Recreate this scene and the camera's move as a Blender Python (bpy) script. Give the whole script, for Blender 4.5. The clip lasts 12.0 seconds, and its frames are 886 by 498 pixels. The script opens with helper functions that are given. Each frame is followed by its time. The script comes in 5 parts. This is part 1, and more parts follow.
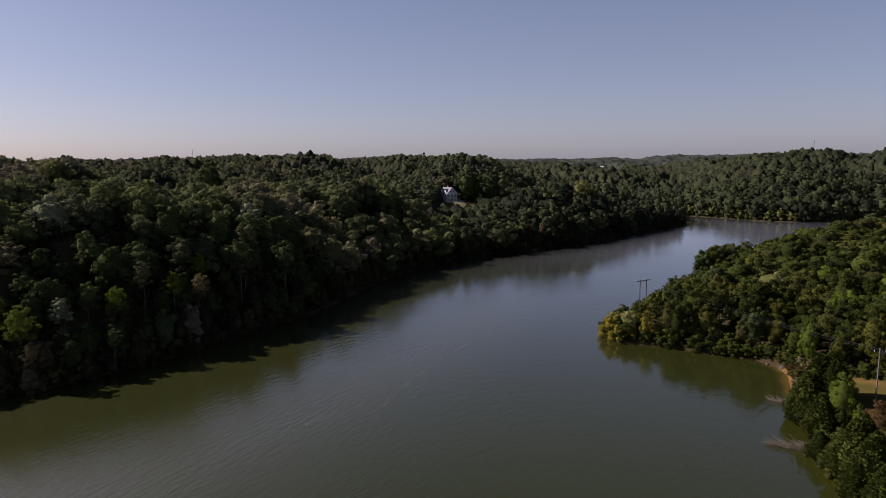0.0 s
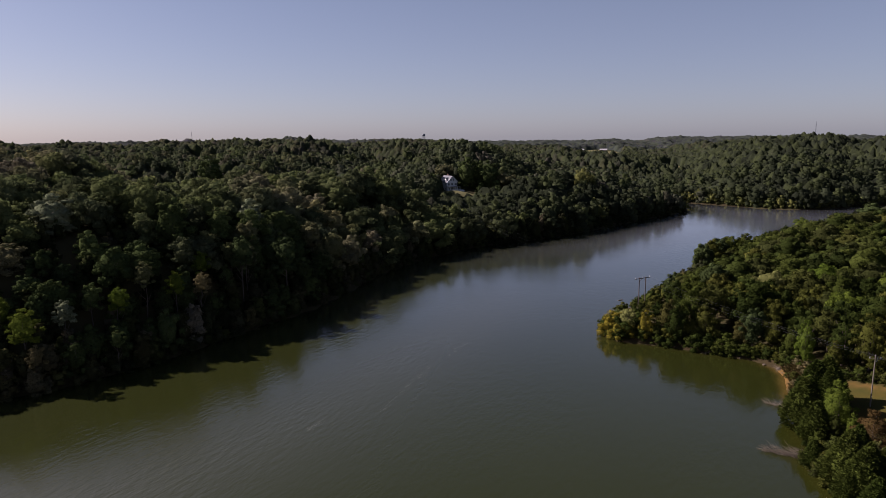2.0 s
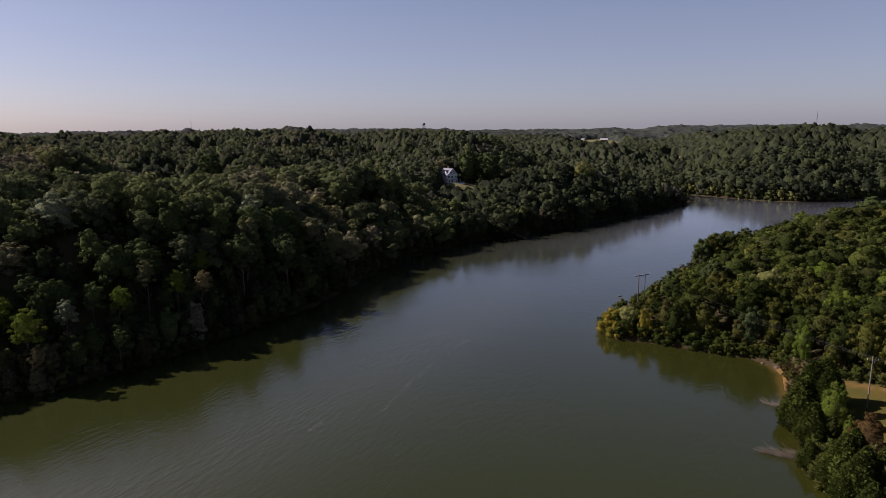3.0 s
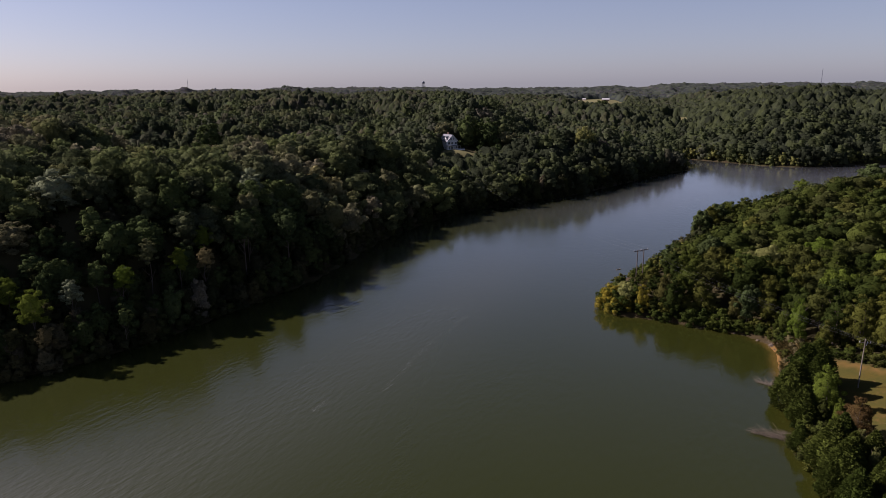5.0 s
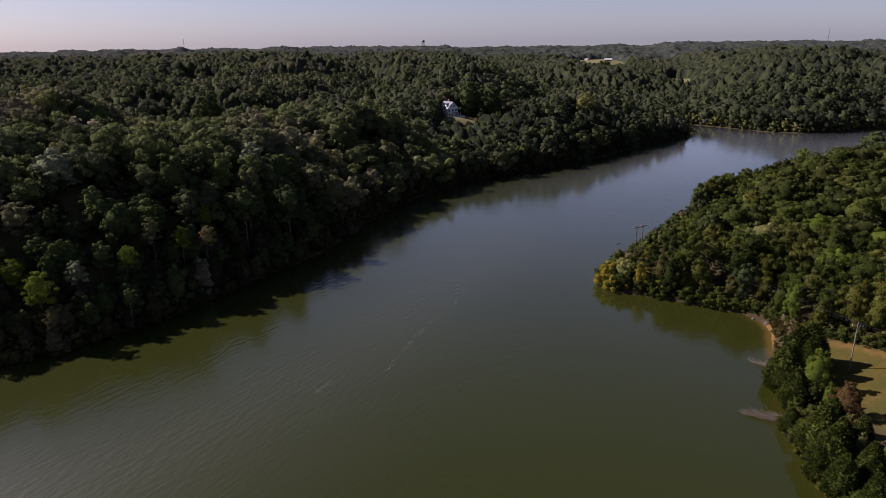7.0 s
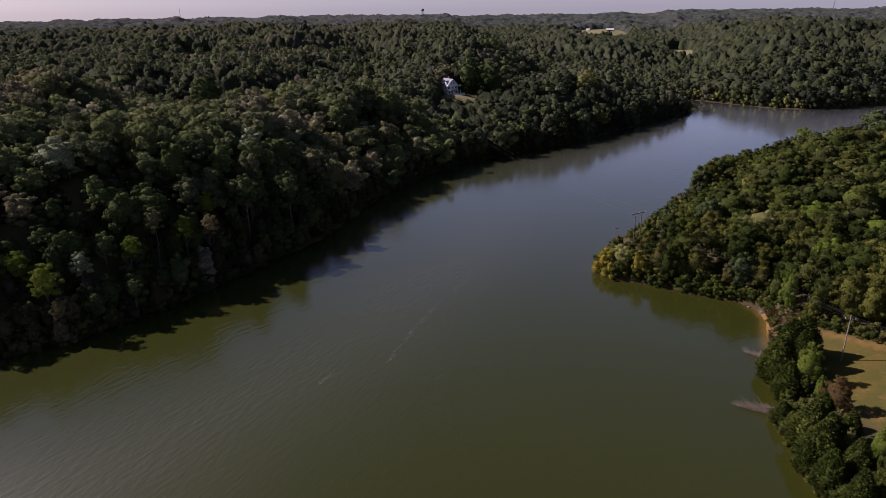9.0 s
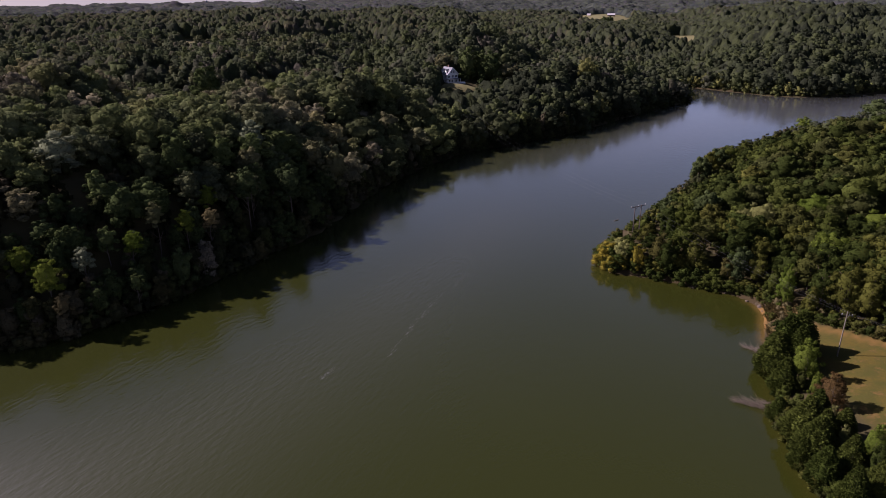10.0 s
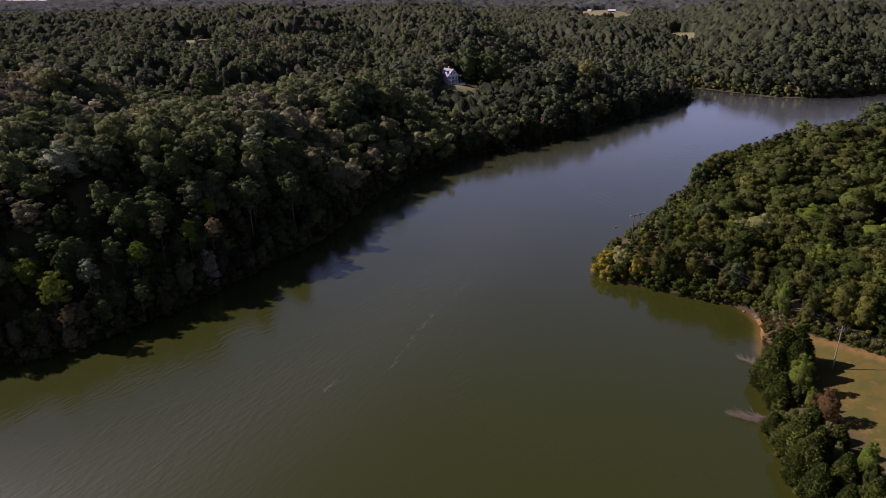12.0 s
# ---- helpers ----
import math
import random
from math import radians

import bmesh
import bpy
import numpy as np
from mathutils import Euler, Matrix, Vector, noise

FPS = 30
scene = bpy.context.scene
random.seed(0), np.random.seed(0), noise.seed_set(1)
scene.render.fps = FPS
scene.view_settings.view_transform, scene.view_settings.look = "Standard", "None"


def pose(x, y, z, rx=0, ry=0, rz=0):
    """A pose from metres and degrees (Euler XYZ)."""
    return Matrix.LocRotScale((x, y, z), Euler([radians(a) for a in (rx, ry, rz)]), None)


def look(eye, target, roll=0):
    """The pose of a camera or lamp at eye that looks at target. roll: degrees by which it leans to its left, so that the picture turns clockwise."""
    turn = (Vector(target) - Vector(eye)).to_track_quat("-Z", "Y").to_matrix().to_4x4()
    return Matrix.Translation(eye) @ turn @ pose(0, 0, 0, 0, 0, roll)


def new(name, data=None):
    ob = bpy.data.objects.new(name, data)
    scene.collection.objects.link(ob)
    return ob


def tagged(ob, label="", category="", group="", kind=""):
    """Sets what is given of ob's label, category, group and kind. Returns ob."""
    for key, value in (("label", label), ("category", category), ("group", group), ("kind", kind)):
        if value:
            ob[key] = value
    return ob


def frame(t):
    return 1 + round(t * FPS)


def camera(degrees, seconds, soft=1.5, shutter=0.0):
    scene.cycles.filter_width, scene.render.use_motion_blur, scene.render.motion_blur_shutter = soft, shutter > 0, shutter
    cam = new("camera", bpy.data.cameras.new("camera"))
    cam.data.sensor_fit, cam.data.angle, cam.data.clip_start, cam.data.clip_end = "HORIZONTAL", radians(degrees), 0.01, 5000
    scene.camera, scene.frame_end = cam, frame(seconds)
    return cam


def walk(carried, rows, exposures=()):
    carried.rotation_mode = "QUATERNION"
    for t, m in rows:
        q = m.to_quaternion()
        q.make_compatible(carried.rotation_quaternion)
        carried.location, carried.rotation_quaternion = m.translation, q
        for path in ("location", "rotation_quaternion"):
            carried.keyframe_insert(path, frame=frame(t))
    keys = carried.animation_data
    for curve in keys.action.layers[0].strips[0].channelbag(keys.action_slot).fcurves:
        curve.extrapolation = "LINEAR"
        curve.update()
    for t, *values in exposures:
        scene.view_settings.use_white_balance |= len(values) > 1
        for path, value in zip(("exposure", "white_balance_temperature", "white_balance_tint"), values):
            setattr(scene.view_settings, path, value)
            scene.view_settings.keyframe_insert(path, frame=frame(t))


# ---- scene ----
cam = camera(68.0, 12.0, soft=0.55)
METRES, EYE, TILT, LEAN, TURN = 33.0, 54.5, -7.85, 0.5, 0.0
ROWS = [
    (0.0, 0.0, 0.0, 0.0, -0.0, 0.0, -0.0),
    (0.5, 0.0004, -0.006, 0.0416, 0.0, -0.41, 0.01),
    (1.0, -0.0001, -0.0126, 0.0836, 0.0, -0.8, 0.01),
    (1.5, -0.0004, -0.0188, 0.126, 0.01, -1.22, 0.01),
    (2.0, -0.0007, -0.0256, 0.168, 0.02, -1.66, 0.01),
    (2.5, -0.001, -0.0318, 0.2106, 0.02, -2.13, 0.02),
    (3.0, -0.0006, -0.0373, 0.2526, 0.03, -2.63, 0.02),
    (5.0, -0.0024, -0.0627, 0.4187, 0.02, -6.18, 0.09),
    (5.5, -0.0023, -0.0691, 0.46, 0.04, -7.06, 0.11),
    (6.0, -0.0023, -0.0755, 0.5011, 0.05, -7.93, 0.13),
    (6.5, -0.0023, -0.0823, 0.5424, 0.06, -8.79, 0.16),
    (7.0, -0.0015, -0.0888, 0.5829, 0.05, -9.6, 0.17),
    (9.0, -0.001, -0.1159, 0.7522, 0.04, -12.15, 0.27),
    (9.5, -0.0009, -0.1229, 0.7933, 0.05, -12.78, 0.28),
    (10.0, -0.0018, -0.1304, 0.8337, 0.04, -13.4, 0.3),
    (10.5, -0.0016, -0.1373, 0.8761, 0.05, -13.96, 0.32),
    (11.0, -0.0032, -0.1442, 0.9189, 0.05, -13.98, 0.31),
    (11.5, -0.0044, -0.151, 0.9594, 0.04, -13.93, 0.3),
    (12.0, -0.0058, -0.1555, 0.9873, 0.05, -13.89, 0.29),
]
walk(cam, [(t, pose(0, 0, EYE, TILT, LEAN, TURN) @ pose(METRES * x, METRES * y, METRES * z, 90 + pitch, roll, yaw)) for t, x, y, z, yaw, pitch, roll in ROWS],
     exposures=[(0.0, 0.88, 6000.0, 29.0), (6.0, 1.02, 5900.0, 31.0), (12.0, 1.18, 5800.0, 44.0)])

# ---- daylight ----
SUN_AZ, SUN_EL = -73.0, 36.0          # degrees: clockwise from +y, above the horizon
SUN_POWER, SKY_POWER = 5.0, 0.05
world = bpy.data.worlds.new("daylight")
scene.world = world
world.use_nodes = True
wn, wl = world.node_tree.nodes, world.node_tree.links
sky = wn.new("ShaderNodeTexSky")
sky.sky_type, sky.sun_disc = "NISHITA", False
sky.sun_elevation, sky.sun_rotation = radians(SUN_EL), radians(SUN_AZ % 360)
sky.air_density, sky.dust_density, sky.ozone_density, sky.altitude = 0.75, 1.2, 0.8, 100.0
veil = wn.new("ShaderNodeMix")               # thin haze, pale low down and clear overhead
veil.data_type = "RGBA"
veil.inputs[0].default_value = 0.42
depth = wn.new("ShaderNodeValToRGB")
for place, tone in ((0.0, (4.3, 4.38, 4.38, 1)), (0.08, (3.6, 3.78, 3.74, 1)), (0.22, (2.8, 3.08, 3.12, 1)), (0.65, (0.25, 0.42, 0.76, 1))):
    stop = depth.color_ramp.elements[0] if place == 0 else depth.color_ramp.elements[-1] if place == 0.65 else depth.color_ramp.elements.new(place)
    stop.position, stop.color = place, tone
upward = wn.new("ShaderNodeSeparateXYZ")
wl.new(wn.new("ShaderNodeTexCoord").outputs["Generated"], upward.inputs[0])
wl.new(upward.outputs["Z"], depth.inputs[0])
wl.new(depth.outputs[0], veil.inputs[7])
wl.new(sky.outputs[0], veil.inputs[6])
wl.new(veil.outputs[2], wn["Background"].inputs["Color"])
wn["Background"].inputs["Strength"].default_value = SKY_POWER
lamp = bpy.data.lights.new("sun", "SUN")
lamp.energy, lamp.angle, lamp.color = SUN_POWER, radians(0.5), (1.0, 0.91, 0.79)
sun_way = Vector((math.sin(radians(SUN_AZ)) * math.cos(radians(SUN_EL)), math.cos(radians(SUN_AZ)) * math.cos(radians(SUN_EL)), math.sin(radians(SUN_EL))))
new("sun", lamp).matrix_world = look(sun_way * 500, (0, 0, 0))


# ---- materials ----
def material(name, rough=0.8, metal=0.0, spec=0.3):
    m = bpy.data.materials.new(name)
    m.use_nodes = True
    b = m.node_tree.nodes["Principled BSDF"]
    b.inputs["Roughness"].default_value, b.inputs["Metallic"].default_value = rough, metal
    b.inputs["Specular IOR Level"].default_value = spec
    return m, m.node_tree.nodes, m.node_tree.links, b


def ramp(n, stops):
    r = n.new("ShaderNodeValToRGB")
    while len(r.color_ramp.elements) < len(stops):
        r.color_ramp.elements.new(0.5)
    for e, (at, c) in zip(r.color_ramp.elements, stops):
        e.position, e.color = at, (*c, 1)
    return r


def noise_tex(n, l, scale, detail=4.0, vector=None, rough=0.55):
    t = n.new("ShaderNodeTexNoise")
    t.inputs["Scale"].default_value, t.inputs["Detail"].default_value, t.inputs["Roughness"].default_value = scale, detail, rough
    if vector is None:
        vector = n.new("ShaderNodeTexCoord").outputs["Object"]
    l.new(vector, t.inputs["Vector"])
    return t


def mix_rgb(n, l, fac, a, b, mode="MIX"):
    m = n.new("ShaderNodeMix")
    m.data_type, m.blend_type = "RGBA", mode
    for sock, v in ((m.inputs[0], fac), (m.inputs[6], a), (m.inputs[7], b)):
        if isinstance(v, bpy.types.NodeSocket):
            l.new(v, sock)
        else:
            sock.default_value = v if isinstance(v, float) else (*v, 1)
    return m.outputs[2]


def bump(n, l, b, height, strength=0.5, distance=0.1):
    u = n.new("ShaderNodeBump")
    u.inputs["Strength"].default_value, u.inputs["Distance"].default_value = strength, distance
    l.new(height, u.inputs["Height"])
    l.new(u.outputs[0], b.inputs["Normal"])


def plain(name, colour, rough=0.7, metal=0.0, grain=6.0, amount=0.35, spec=0.3):
    """A painted, wooden or metal surface with grain and blotches."""
    m, n, l, b = material(name, rough, metal, spec)
    t = noise_tex(n, l, grain, 6.0)
    big = noise_tex(n, l, grain * 0.13, 3.0)
    dark = tuple(c * (1 - amount) for c in colour)
    c1 = mix_rgb(n, l, t.outputs[0], dark, colour)
    c2 = mix_rgb(n, l, big.outputs[0], tuple(c * (1 - amount * 0.6) for c in colour), tuple(min(1, c * 1.12) for c in colour))
    l.new(mix_rgb(n, l, 0.5, c1, c2), b.inputs["Base Color"])
    bump(n, l, b, t.outputs[0], 0.25, 0.02)
    return m


def foliage(name, stops, by_object, through_light=0.3, leaf_spread=0.38, ragged=5.0, gap=0.52, relief=0.12, glow=1.0):
    """Leaves: the hue goes from tree to tree, the value from leaf to leaf."""
    m, n, l, b = material(name, 0.65, 0.0, 0.0)
    if by_object:
        pick = n.new("ShaderNodeObjectInfo").outputs["Random"]
    else:
        a = n.new("ShaderNodeAttribute")
        a.attribute_name = "tint"
        pick = a.outputs["Fac"]
    r = ramp(n, stops)
    l.new(pick, r.inputs[0])
    leaf = n.new("ShaderNodeNewGeometry").outputs["Random Per Island"]
    value = n.new("ShaderNodeMapRange")
    value.inputs["To Min"].default_value, value.inputs["To Max"].default_value = 1 - leaf_spread, 1 + leaf_spread
    l.new(leaf, value.inputs["Value"])
    shade = n.new("ShaderNodeVectorMath")
    shade.operation = "SCALE"
    l.new(r.outputs[0], shade.inputs[0])
    l.new(value.outputs[0], shade.inputs["Scale"])
    l.new(shade.outputs[0], b.inputs["Base Color"])
    tr = n.new("ShaderNodeBsdfTranslucent")
    lit = n.new("ShaderNodeVectorMath")          # leaves pass more light than they throw back
    lit.operation = "MULTIPLY"
    lit.inputs[1].default_value = (0.94 * glow, glow, 0.95 * glow)
    l.new(shade.outputs[0], lit.inputs[0])
    l.new(lit.outputs[0], tr.inputs["Color"])
    mx = n.new("ShaderNodeMixShader")
    mx.inputs[0].default_value = through_light
    l.new(b.outputs[0], mx.inputs[1])
    l.new(tr.outputs[0], mx.inputs[2])
    grain = noise_tex(n, l, ragged, 3.0, None, 0.65)
    u = n.new("ShaderNodeBump")
    u.inputs["Strength"].default_value, u.inputs["Distance"].default_value = 1.0, relief
    l.new(grain.outputs[0], u.inputs["Height"])
    l.new(u.outputs[0], b.inputs["Normal"])
    l.new(u.outputs[0], tr.inputs["Normal"])
    if gap < 1:
        # sprays of small leaves with gaps between them
        gaps = n.new("ShaderNodeMath")
        gaps.operation = "GREATER_THAN"
        gaps.inputs[1].default_value = gap
        inv = n.new("ShaderNodeMath")
        inv.operation = "SUBTRACT"
        inv.inputs[0].default_value = 1.0
        l.new(grain.outputs[0], inv.inputs[1])
        l.new(inv.outputs[0], gaps.inputs[0])
        see = n.new("ShaderNodeMixShader")
        l.new(gaps.outputs[0], see.inputs[0])
        l.new(mx.outputs[0], see.inputs[1])
        l.new(n.new("ShaderNodeBsdfTransparent").outputs[0], see.inputs[2])
        l.new(see.outputs[0], n["Material Output"].inputs["Surface"])
    else:
        l.new(mx.outputs[0], n["Material Output"].inputs["Surface"])
    return m


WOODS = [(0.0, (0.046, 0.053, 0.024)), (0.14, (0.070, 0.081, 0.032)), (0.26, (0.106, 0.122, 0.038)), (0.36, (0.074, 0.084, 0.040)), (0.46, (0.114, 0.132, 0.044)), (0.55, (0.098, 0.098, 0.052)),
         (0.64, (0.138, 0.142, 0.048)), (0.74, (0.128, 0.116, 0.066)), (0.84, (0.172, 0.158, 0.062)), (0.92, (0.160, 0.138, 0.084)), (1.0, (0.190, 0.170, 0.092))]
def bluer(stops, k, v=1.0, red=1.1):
    """The same leaf colours rescaled; far haze and bank shade are painted in here."""
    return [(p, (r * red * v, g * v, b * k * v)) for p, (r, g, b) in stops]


# Darker greens, with some of the bluff's shade put into the colour.
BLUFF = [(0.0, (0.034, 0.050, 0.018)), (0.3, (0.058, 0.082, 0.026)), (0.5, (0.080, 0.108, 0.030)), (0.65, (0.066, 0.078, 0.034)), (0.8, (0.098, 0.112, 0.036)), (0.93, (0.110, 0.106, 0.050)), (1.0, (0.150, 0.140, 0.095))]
GREENS = [(0.0, (0.031, 0.042, 0.012)), (0.25, (0.053, 0.068, 0.017)), (0.45, (0.088, 0.102, 0.022)), (0.6, (0.062, 0.068, 0.022)), (0.8, (0.125, 0.122, 0.028)), (0.93, (0.104, 0.104, 0.024)), (1.0, (0.094, 0.078, 0.032))]
leaf_mid = foliage("woodland_leaves", bluer(WOODS, 1.1, 0.86, 1.0), False, 0.36, ragged=2.8, gap=0.55, relief=0.2)
# Extra blue in the next three paints distance haze into the leaf colours.
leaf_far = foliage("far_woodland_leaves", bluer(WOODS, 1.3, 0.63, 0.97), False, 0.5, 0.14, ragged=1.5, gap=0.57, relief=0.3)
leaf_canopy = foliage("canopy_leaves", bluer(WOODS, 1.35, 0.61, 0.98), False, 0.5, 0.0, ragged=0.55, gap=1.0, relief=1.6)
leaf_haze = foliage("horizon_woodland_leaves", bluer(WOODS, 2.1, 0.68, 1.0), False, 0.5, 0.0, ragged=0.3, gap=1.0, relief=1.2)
# Woodland leaves again, darkened to paint the bank's shade into their colour.
leaf_shaded = foliage("shade_darkened_leaves", bluer(WOODS, 1.0, 0.28, 1.0), False, 0.1, ragged=2.8, gap=0.55, relief=0.2)
leaf_point = foliage("point_leaves", bluer(GREENS, 0.95, 0.54, 0.96), False, 0.2, ragged=2.9, gap=0.55, relief=0.18)
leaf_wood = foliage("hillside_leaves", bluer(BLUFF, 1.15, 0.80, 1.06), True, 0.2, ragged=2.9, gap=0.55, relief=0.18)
leaf_green = foliage("lakeside_leaves", bluer(GREENS, 0.85, 0.48, 0.94), True, 0.2, ragged=2.9, gap=0.54, relief=0.18)
leaf_maple = foliage("bright_maple_leaves", [(0, (0.062, 0.088, 0.012)), (1, (0.080, 0.100, 0.015))], True)
leaf_yellow = foliage("yellowing_leaves", [(0, (0.146, 0.114, 0.014)), (1, (0.116, 0.104, 0.016))], True)
leaf_gold = foliage("olive_gold_leaves", [(0, (0.138, 0.136, 0.044)), (1, (0.110, 0.116, 0.036))], True)
leaf_purple = foliage("bronze_leaves", [(0, (0.060, 0.038, 0.014)), (1, (0.066, 0.044, 0.016))], True)
leaf_cedar = foliage("cedar_needles", [(0, (0.027, 0.038, 0.007)), (1, (0.044, 0.054, 0.010))], True, 0.08, 0.32, 7.0, 0.58)
leaf_willow = foliage("willow_leaves", [(0, (0.058, 0.068, 0.022)), (0.5, (0.082, 0.086, 0.026)), (1, (0.105, 0.102, 0.030))], False, 0.2, ragged=1.5, gap=0.57, relief=0.3, glow=1.3)
leaf_silver = foliage("grey_green_leaves", [(0, (0.092, 0.108, 0.060)), (1, (0.112, 0.124, 0.072))], True, 0.12, ragged=2.9, gap=0.55, relief=0.18)
leaf_dusk = foliage("dark_oak_and_shade_leaves", [(0, (0.030, 0.042, 0.015)), (1, (0.042, 0.054, 0.018))], True, 0.12, ragged=2.9, gap=0.55, relief=0.18)
straw = foliage("straw_coloured_weeds", [(0, (0.062, 0.050, 0.016)), (0.6, (0.105, 0.078, 0.028)), (1, (0.150, 0.108, 0.044))], False, 0.3, 0.35, gap=1.0, relief=0.02)
leaf_pale = foliage("pale_leaves", [(0, (0.120, 0.098, 0.046)), (1, (0.104, 0.094, 0.042))], True)
bark = plain("bark", (0.085, 0.066, 0.050), 0.9, 0, 5.0, 0.6)
twig = plain("bleached_twigs", (0.16, 0.128, 0.092), 0.9, 0, 4.0, 0.5)

# ---- the lie of the land ----
# the lake's outline, from the near west bank round to the near east bank
WEST_SHORE = [(-460, -420), (-300, -60), (-190, 88), (-150, 124), (-118, 142), (-97, 153), (-88, 164.5), (-76.5, 179.5), (-65, 202), (-48.5, 229), (-37, 268), (-31, 290), (-9, 332),
              (14, 362), (46, 384), (74, 404), (102, 434), (151, 487), (196, 530), (203, 549), (196, 582)]
HEAD_OF_LAKE = [(204, 612), (228, 600), (254, 568), (268, 549), (294, 538), (330, 545), (370, 558), (430, 576), (520, 592), (640, 600)]
EAST_SHORE = [(800, 640), (900, 560), (740, 480), (600, 452), (480, 440), (360, 424), (280, 422), (204, 390), (149, 338), (119, 300), (108, 281), (94, 263), (80, 248),
              (68, 231), (58, 216), (50, 200), (49, 194), (52, 188.5), (63, 184), (77, 175.5), (83.5, 171), (86.5, 165), (86, 159), (82.5, 151),
              (78, 140), (75, 131), (73, 126), (70, 119), (67, 113), (66.5, 105), (65, 97), (64.5, 90), (68, 70), (85, 40), (125, 0), (210, -90),
              (320, -420)]
LAKE = WEST_SHORE + HEAD_OF_LAKE + EAST_SHORE
VALLEY = [(200, 600), (250, 720), (330, 920), (409, 1175), (420, 1500), (400, 1800)]
HOLLOW = [(235, 1150), (275, 1300), (325, 1450), (380, 1700), (430, 2000)]
LAWN = [(85.5, 152), (89.5, 149), (92.2, 145.6), (96.6, 141), (99.6, 136), (103.4, 131), (111, 113), (108, 84), (84, 84), (83, 98), (82.5, 110), (84.5, 121), (84, 133), (84, 146)]
FIELDS = [(352, 1590, 62, 170), (404, 1665, 44, 120), (392, 2020, 34, 170), (11, 464.5, 15, 5.6),
          (345, 985, 16, 50), (366, 1050, 24, 60), (395, 1140, 30, 70), (418, 1200, 26, 50), (-236, 660, 16, 36), (-258, 706, 24, 40), (-268, 752, 44, 16)]


def seg_dist(px, py, line, closed):
    best = np.full(px.shape, 1e9)
    pts = list(line) + ([line[0]] if closed else [])
    for (ax, ay), (bx, by) in zip(pts, pts[1:]):
        ux, uy = bx - ax, by - ay
        k = np.clip(((px - ax) * ux + (py - ay) * uy) / (ux * ux + uy * uy), 0, 1)
        best = np.minimum(best, np.hypot(px - ax - k * ux, py - ay - k * uy))
    return best


def inside(px, py, line):
    odd = np.zeros(px.shape, bool)
    for (ax, ay), (bx, by) in zip(line, line[1:] + line[:1]):
        if ay != by:
            odd ^= ((ay > py) != (by > py)) & (px < (bx - ax) * (py - ay) / (by - ay) + ax)
    return odd


def wobble(x, y, size, seed):
    """Smooth noise between -1 and 1 with features of about that size."""
    rng, out = np.random.RandomState(seed), 0.0
    for k in range(7):
        a, ph = rng.uniform(0, math.tau), rng.uniform(0, math.tau)
        s = size * rng.uniform(0.55, 1.6)
        out = out + np.sin((x * math.cos(a) + y * math.sin(a)) * math.tau / s + ph)
    return out / 4.0


def step(a, b, v):
    k = np.clip((v - a) / (b - a), 0, 1)
    return k * k * (3 - 2 * k)


def shore(x, y):
    """Metres from the water's edge, above 0 on land."""
    d = seg_dist(x, y, LAKE, True) + 1.1 * wobble(x, y, 9, 5) * step(200, 120, np.hypot(x - 20, y))* 0.4
    return np.where(inside(x, y, LAKE), -d, d)


